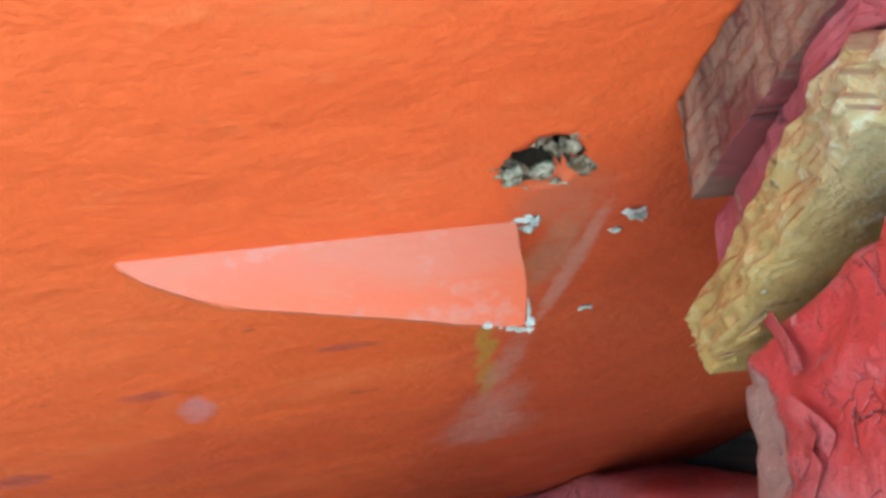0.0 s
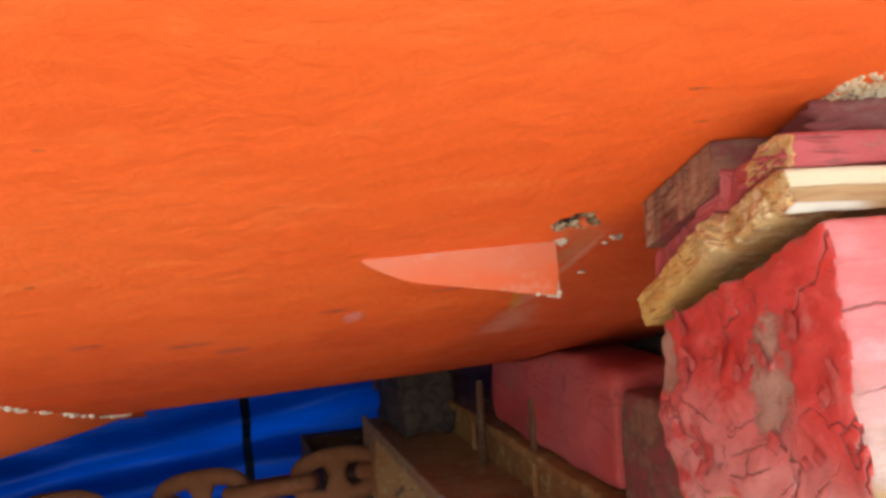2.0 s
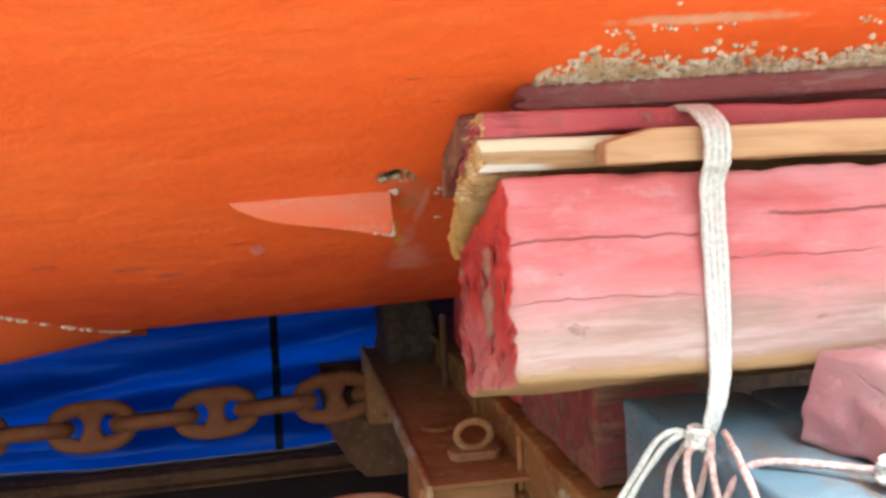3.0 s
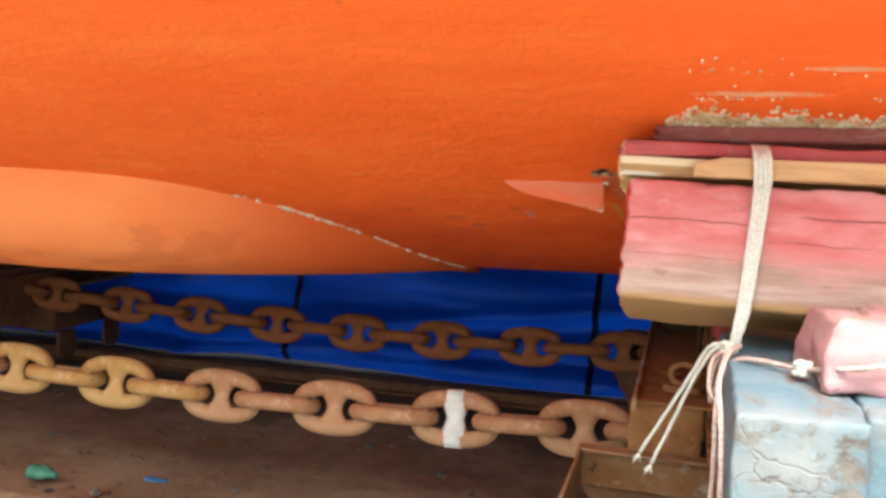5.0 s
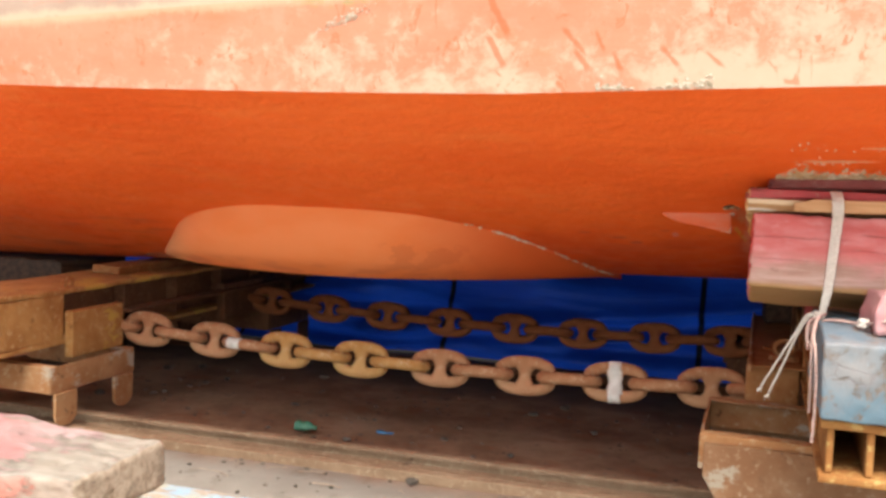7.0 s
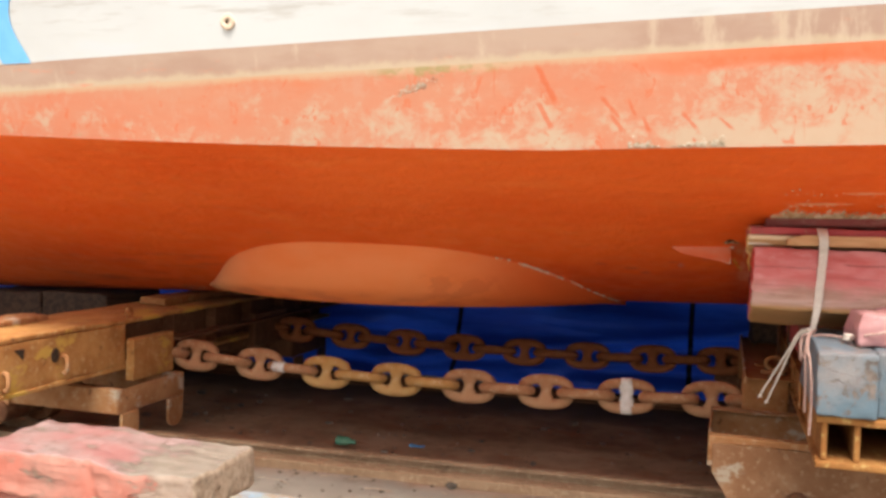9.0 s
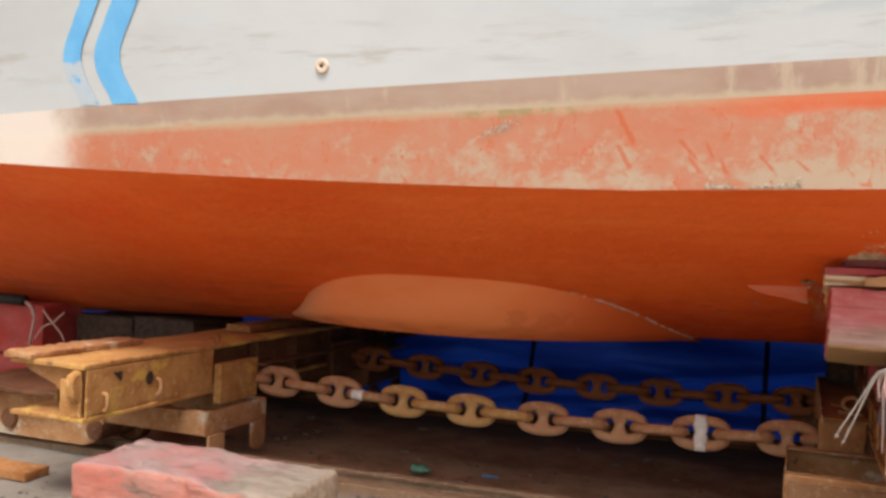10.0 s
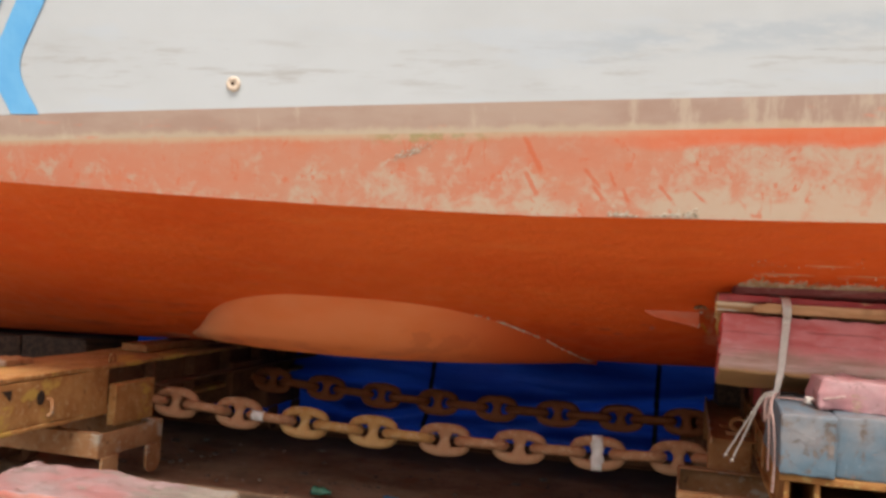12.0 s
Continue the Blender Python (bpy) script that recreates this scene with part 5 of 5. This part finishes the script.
solo("batten", lattice((0.47, 0.163, 1.438), (1.72, 0.208, 1.485), 0.005, (40, 4, 4), 0.002, 8, chisel), NEWWOOD,
     "freshly sawn tapered wooden batten", "batten", "packing pieces", smooth=True)
for xx in (0.60, 0.825, 1.05):
    solo("cribbing_timber", lattice((xx - 0.03, -0.36 + 0.03 * math.sin(xx * 40), 0.796), (xx + 0.187, 0.40, 1.05), 0.009, (14, 34, 16), 0.010, 6, seed=xx * 7), BLUEWOOD,
         "weathered timber with flaking blue and white paint on the cradle", "timber", "cribbing timbers", smooth=True)


def under_keel(v):
    """Keeps a timber's top just clear of the hull."""
    x, y, z = v
    return (x, y, z if z < 0.9 else min(z, bottom_z(x, y) - 0.004))


solo("keel_timber", lattice((0.605, 1.27, 0.796), (0.84, 2.12, 1.082), 0.030, (10, 34, 12), 0.012, 6, under_keel, seed=4), REDEND,
     "dull red-painted keel timber wedged beneath the boat", "timber", "keel timbers", smooth=True)
solo("keel_timber", lattice((0.61, 0.66, 0.796), (0.83, 1.25, 1.045), 0.012, (10, 24, 12), 0.010, 6, seed=14), BROWNWOOD,
     "reddish-brown worn timber standing before the red keel timber", "timber", "keel timbers", smooth=True)
# added block: near-black filler for the shadow between hull and timbers
solo("keel_timber", lattice((0.86, 1.15, 0.796), (1.9, 2.7, 1.30), 0.012, (20, 24, 8), 0.010, 6, under_keel, seed=24), DARKWOODSHADE,
     "added dark timber filling the shaded gap under the hull bottom", "timber", "keel timbers", smooth=True)
solo("chock", lattice((0.40, 2.52, 0.672), (0.60, 2.95, 0.955), 0.020, (8, 14, 10), 0.024, 7, seed=31), DARKWOODSHADE,
     "dark splintered hardwood chock on the rusty plate", "chock", smooth=True)

solo("pink_block", lattice((0.735, -0.19, 1.053), (1.35, 0.10, 1.178), 0.008, (26, 14, 10), 0.018, 10, lambda v: (v[0] + 0.22 * max(0, v[1] + 0.02) * -1 + 0.3 * max(0, v[2] - 1.12), v[1], v[2])), PINKWOOD,
     "chipped pink-painted timber offcut lying on the cribbing", "timber block", smooth=True)


# ---- lashing ----
def build_lashing():
    rope = thing("lashing_rope", "white braided rope lashing round the red timber, with loose tails", "rope", at=(0.6, 0.2, 1.0))

    def face(z):
        return 0.122 + 0.2545 * (max(z, 1.155) - 1.155)
    for k in range(4):
        dx = 0.0098 * k
        p = [(0.600 + dx, 0.30, 1.512), (0.598 + dx, 0.20, 1.514), (0.602 + dx, 0.148, 1.486), (0.606 + dx, 0.150, 1.44), (0.608 + dx * 0.9, face(1.40) - 0.016, 1.40),
             (0.600 + dx * 0.8, face(1.28) - 0.012 - 0.002 * k, 1.28), (0.590 + dx * 0.7, face(1.155) - 0.012, 1.155), (0.583 + dx * 0.5, 0.114, 1.09), (0.582 + dx * 0.4, 0.135, 1.055)]
        part("strand", tube(smooth_path(p, 12), 0.0052, 8, twist=0.9, lobes=3), ROPE, rope, smooth=True)
    tails = (
        [(0.585, 0.15, 1.06), (0.540, 0.17, 1.055), (0.495, 0.21, 0.96), (0.45, 0.26, 0.86), (0.395, 0.32, 0.74)],
        [(0.588, 0.15, 1.06), (0.548, 0.16, 1.05), (0.510, 0.20, 0.97), (0.470, 0.25, 0.85), (0.425, 0.30, 0.72)],
    )
    for p in tails:
        part("tail", tube(smooth_path(p, 12), 0.0048, 8, twist=0.9, lobes=3), ROPE, rope, smooth=True)
    loops = (
        [(0.60, 0.10, 1.075), (0.57, 0.0, 1.07), (0.552, -0.10, 1.03), (0.556, -0.20, 0.98), (0.560, -0.27, 0.90), (0.560, -0.30, 0.80), (0.556, -0.31, 0.70)],
        [(0.59, 0.12, 1.07), (0.560, 0.05, 1.03), (0.553, -0.02, 0.95), (0.556, -0.04, 0.86), (0.556, -0.06, 0.74)],
        [(0.59, 0.15, 1.06), (0.545, 0.10, 1.04), (0.540, 0.06, 0.98), (0.56, 0.04, 0.96), (0.562, 0.02, 1.02), (0.60, 0.0, 1.065), (0.70, -0.09, 1.075), (0.76, -0.19, 1.10), (0.84, -0.213, 1.12)],
        [(0.58, 0.16, 1.055), (0.55, 0.17, 1.0), (0.548, 0.16, 0.93), (0.556, 0.10, 0.98), (0.57, 0.08, 1.06)],
    )
    for p in loops:
        part("loop", tube(smooth_path(p, 12), 0.0050, 8, twist=0.9, lobes=3), ROPEDIRTY, rope, "dirty pinkish rope", smooth=True)
    for c, r in (((0.578, 0.130, 1.062), 0.017), ((0.706, -0.10, 1.078), 0.015)):
        bm = bmesh.new()
        for k in range(5):
            ring = [(c[0] + r * math.cos(w) * (1 if k % 2 else 0.7), c[1] + r * math.sin(w) * 0.8, c[2] + r * 0.7 * math.sin(w + k * 1.3)) for w in [math.tau * i / 18 for i in range(18)]]
            tube(ring, 0.0048, 7, bm, closed=True)
        part("knot", bm, ROPE, rope, smooth=True)
    for c in ((0.395, 0.32, 0.738), (0.425, 0.30, 0.718)):
        bm = bmesh.new()
        rng = random.Random(8)
        for k in range(9):
            tube([c, (c[0] - 0.008 + rng.uniform(-0.010, 0.010), c[1] + rng.uniform(-0.01, 0.01), c[2] - rng.uniform(0.012, 0.028))], 0.0011, 4, bm)
        part("frayed_end", bm, ROPE, rope)


build_lashing()


# ---- fittings on the right-hand beam ----
def build_lug():
    lug = thing("lifting_lug", "rusty steel tie plate with a welded ring", "lug", at=(0.47, 1.5, 0.66))
    part("tie_plate", plate((0.335, 1.13, 0.657), (0.615, 2.93, 0.669)), RUST, lug)
    part("edge_bar", plate((0.335, 1.10, 0.640), (0.352, 2.93, 0.682)), RUSTPALE, lug)
    pts = [(0.43, 1.31), (0.45, 1.29), (0.55, 1.29), (0.57, 1.31), (0.57, 1.35), (0.55, 1.37), (0.45, 1.37), (0.43, 1.35)]
    part("base", prism(pts, 2, 0.670, 0.692, 0.003), RUSTPALE, lug)
    ring = [(0.50 + 0.046 * math.cos(w), 1.33, 0.730 + 0.036 * math.sin(w)) for w in [math.tau * i / 24 for i in range(24)]]
    part("ring", tube(ring, 0.011, 10, closed=True), RUST, lug, smooth=True)
    pts = [(0.45 + 0.05 * math.cos(math.tau * i / 20), 1.62 + 0.05 * math.sin(math.tau * i / 20)) for i in range(20)]
    part("disc", prism(pts, 2, 0.670, 0.682, 0.003), RUST, lug)
    for x, y in ((0.60, 1.75), (0.56, 2.1)):
        part("rod", tube([(x, y, 0.66), (x, y + 0.01, 0.93)], 0.012, 8), RUSTDARKSHADE, lug, smooth=True)


build_lug()

# ---- near blocks ----
def block_shape(v):
    """Worn arrises, a sag along the top and a split across the front."""
    x, y, z = v
    if z > 0.36:
        z += 0.012 * math.sin((x + 2.94) * 5.2) + 0.010 * noise.noise((x * 6, y * 6, 2)) - 0.02 * max(0, noise.noise((x * 11, y * 9, 5)) - 0.15)
    if y < -0.9:
        y += 0.022 * math.exp(-((x + 2.27 + 0.3 * (z - 0.36)) / 0.014) ** 2) + 0.016 * max(0, noise.noise((x * 9, z * 14, 3)))
    return (x, y, z)


# top faces get a whiter pink: light from above set into the colour
top_block = ends(solo("loose_block", lattice((-2.94, -1.03, 0.27), (-1.79, -0.50, 0.46), 0.022, (60, 26, 12), 0.016, 4, block_shape, seed=2), [SALMONWOOD, TOPLIT, GREYWOOD],
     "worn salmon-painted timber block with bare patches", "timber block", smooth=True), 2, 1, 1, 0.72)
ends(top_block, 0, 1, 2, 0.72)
solo("loose_block", lattice((-2.98, -0.98, 0.0), (-2.1, -0.54, 0.262), 0.03, (20, 10, 6), 0.018, 4, seed=5), SALMONWOOD,
     "salmon-painted timber block under another block", "timber block", smooth=True)
solo("loose_block", lattice((-1.76, -0.86, 0.0), (-1.38, -0.50, 0.17), 0.03, (10, 8, 5), 0.02, 5, seed=8), GREYWOOD,
     "pale bare timber offcut beside the painted blocks", "timber block", smooth=True)
solo("painted_board", lattice((-2.30, -0.12, 0.0), (-1.22, 0.06, 0.045), 0.008, (30, 5, 2), 0.008, 5, seed=9),
     wood("blue_patched_board", (0.30, 0.24, 0.18), (0.42, 0.34, 0.26), 0, (0.20, 0.38, 0.58), 0.50, (0.45, 0.34, 0.14)), "old board with blue and yellow paint on the ground", "board", smooth=True)

# ---- litter ----
def build_bottle():
    b = thing("plastic_bottle", "crushed green plastic bottle lying on the soil", "bottle", at=(-2.1, 1.26, 0.0))
    bm = bmesh.new()
    rows = []
    for x, r in ((-0.055, 0.010), (-0.055, 0.034), (-0.045, 0.038), (-0.015, 0.030), (0.005, 0.038), (0.025, 0.032), (0.045, 0.016), (0.056, 0.011), (0.056, 0.002)):
        rows.append([bm.verts.new((-2.1 + x, 1.26 + r * math.cos(math.tau * k / 14) * 1.15 + 0.006 * noise.noise((x * 40, k, 0)), max(0.004, 0.028 + r * math.sin(math.tau * k / 14) * 0.85 + 0.010 * noise.noise((x * 50, k * 0.7, 3))))) for k in range(14)])
    for p, q in zip(rows, rows[1:]):
        for k in range(14):
            bm.faces.new((p[k], p[(k + 1) % 14], q[(k + 1) % 14], q[k]))
    part("body", bm, GREENPL, b, smooth=True)
    pts = [(1.26 + 0.015 * math.cos(math.tau * i / 14), 0.026 + 0.015 * math.sin(math.tau * i / 14)) for i in range(14)]
    part("cap", prism(pts, 0, -2.045, -2.028, 0.002), GREENPL, b)


build_bottle()


def build_rubble():
    rng = random.Random(11)
    bm = bmesh.new()
    for k in range(520):
        x, y = rng.uniform(-4.2, 1.4), rng.uniform(-0.5, 2.6)
        if -2.4 < x < -1.2 and -1.1 < y < 0.1:
            continue
        r = rng.uniform(0.004, 0.013) if rng.random() < 0.93 else rng.uniform(0.016, 0.032)
        bmesh.ops.create_icosphere(bm, subdivisions=1, radius=r, matrix=Matrix.Translation((x, y, -0.012 + r * 0.35)) @ Matrix.Diagonal((rng.uniform(0.8, 1.8), rng.uniform(0.8, 1.4), rng.uniform(0.4, 0.8), 1)))
    for v in bm.verts:
        v.co += noise.noise_vector(v.co * 70) * 0.004
    solo("rubble", bm, plain("rubble_stone", (0.07, 0.055, 0.042), (0.17, 0.145, 0.12), 9, 0.9, 0.5), "small stones, chips and crumbs on the ground", "rubble", kind="stuff")
    bm = bmesh.new()
    for k in range(60):
        x, y, w, h = rng.uniform(-3.2, 0.6), rng.uniform(-0.6, 0.62), rng.uniform(0, 3.2), rng.uniform(0.02, 0.10)
        d = Vector((math.cos(w), math.sin(w) * 0.5, 0)) * h
        tube([Vector((x, y, 0.004)) - d, Vector((x, y + 0.004, 0.008)), Vector((x, y, 0.004)) + d], rng.uniform(0.001, 0.003), 5, bm)
    solo("wood_splinters", bm, GREYWOOD, "pale wood splinters strewn on the concrete", "splinters", kind="stuff")


build_rubble()
solo("plastic_scrap", lattice((-1.72, 1.43, -0.012), (-1.62, 1.46, 0.004), 0.003, (6, 3, 1), 0.006, 30), BLUEPL, "scrap of blue plastic on the soil", "scrap", smooth=True)

# ---- behind the left-hand beam ----
for z0, z1, dx in ((-0.01, 0.44, 0.05), (0.445, 0.875, 0.0)):
    solo("blocking_timber", lattice((-6.9, 1.48, z0), (-5.60 - dx, 1.95, z1), 0.02, (24, 10, 10), 0.018, 5, seed=12 + z0), REDEND,
         "dull red-painted timber stacked under the hull", "timber", "blocking timbers", smooth=True)
# added dark timbers that block the light behind the beam
for x0, x1 in ((-5.50, -4.92), (-4.90, -4.30)):
    solo("blocking_timber", lattice((x0, 1.75, -0.01), (x1, 2.45, keel_z(x0) - 0.012), 0.015, (10, 12, 14), 0.012, 5, seed=x0), DARKWOODSHADE,
         "added dark timber blocking the light under the keel", "timber", "blocking timbers", smooth=True)
solo("steel_plate", lattice((-5.35, 0.35, 0.40), (-4.35, 1.15, 0.43), 0.004, (20, 14, 1), 0.014, 6, seed=41), RUSTDARKSHADE,
     "dark rusty steel plate lying on the bogie", "steel plate", smooth=True)
solo("pipe", tube([(-6.30, 1.40, 0.905), (-6.0, 1.38, 0.91), (-5.72, 1.40, 0.905)], 0.045, 14), plain("black_rubber", (0.012, 0.012, 0.013), (0.03, 0.028, 0.027), 20, 0.6, 0.3),
     "short black rubber hose lying on the red timber", "hose", smooth=True)
hang = thing("hanging_rope", "grey frayed rope hanging in loops over the timbers", "rope", at=(-5.6, 1.42, 0.85))
for p in ([(-5.78, 1.43, 0.90), (-5.66, 1.40, 0.87), (-5.60, 1.39, 0.78), (-5.62, 1.39, 0.66), (-5.65, 1.40, 0.55)],
          [(-5.60, 1.40, 0.60), (-5.50, 1.38, 0.70), (-5.38, 1.38, 0.76), (-5.28, 1.38, 0.84)],
          [(-5.52, 1.40, 0.84), (-5.40, 1.37, 0.76), (-5.30, 1.38, 0.66), (-5.27, 1.40, 0.56)]):
    part("strand", tube(smooth_path(p, 8), 0.013 if p[0][0] < -5.7 else 0.007, 8, twist=0.9, lobes=3), ROPEDIRTY, hang, smooth=True)
solo("steel_offcut", lattice((-4.75, -0.14, -0.01), (-4.10, 0.06, 0.05), 0.006, (16, 6, 2), 0.008, 9, seed=51), RUST, "rusty steel offcut lying on the concrete", "steel offcut", smooth=True)
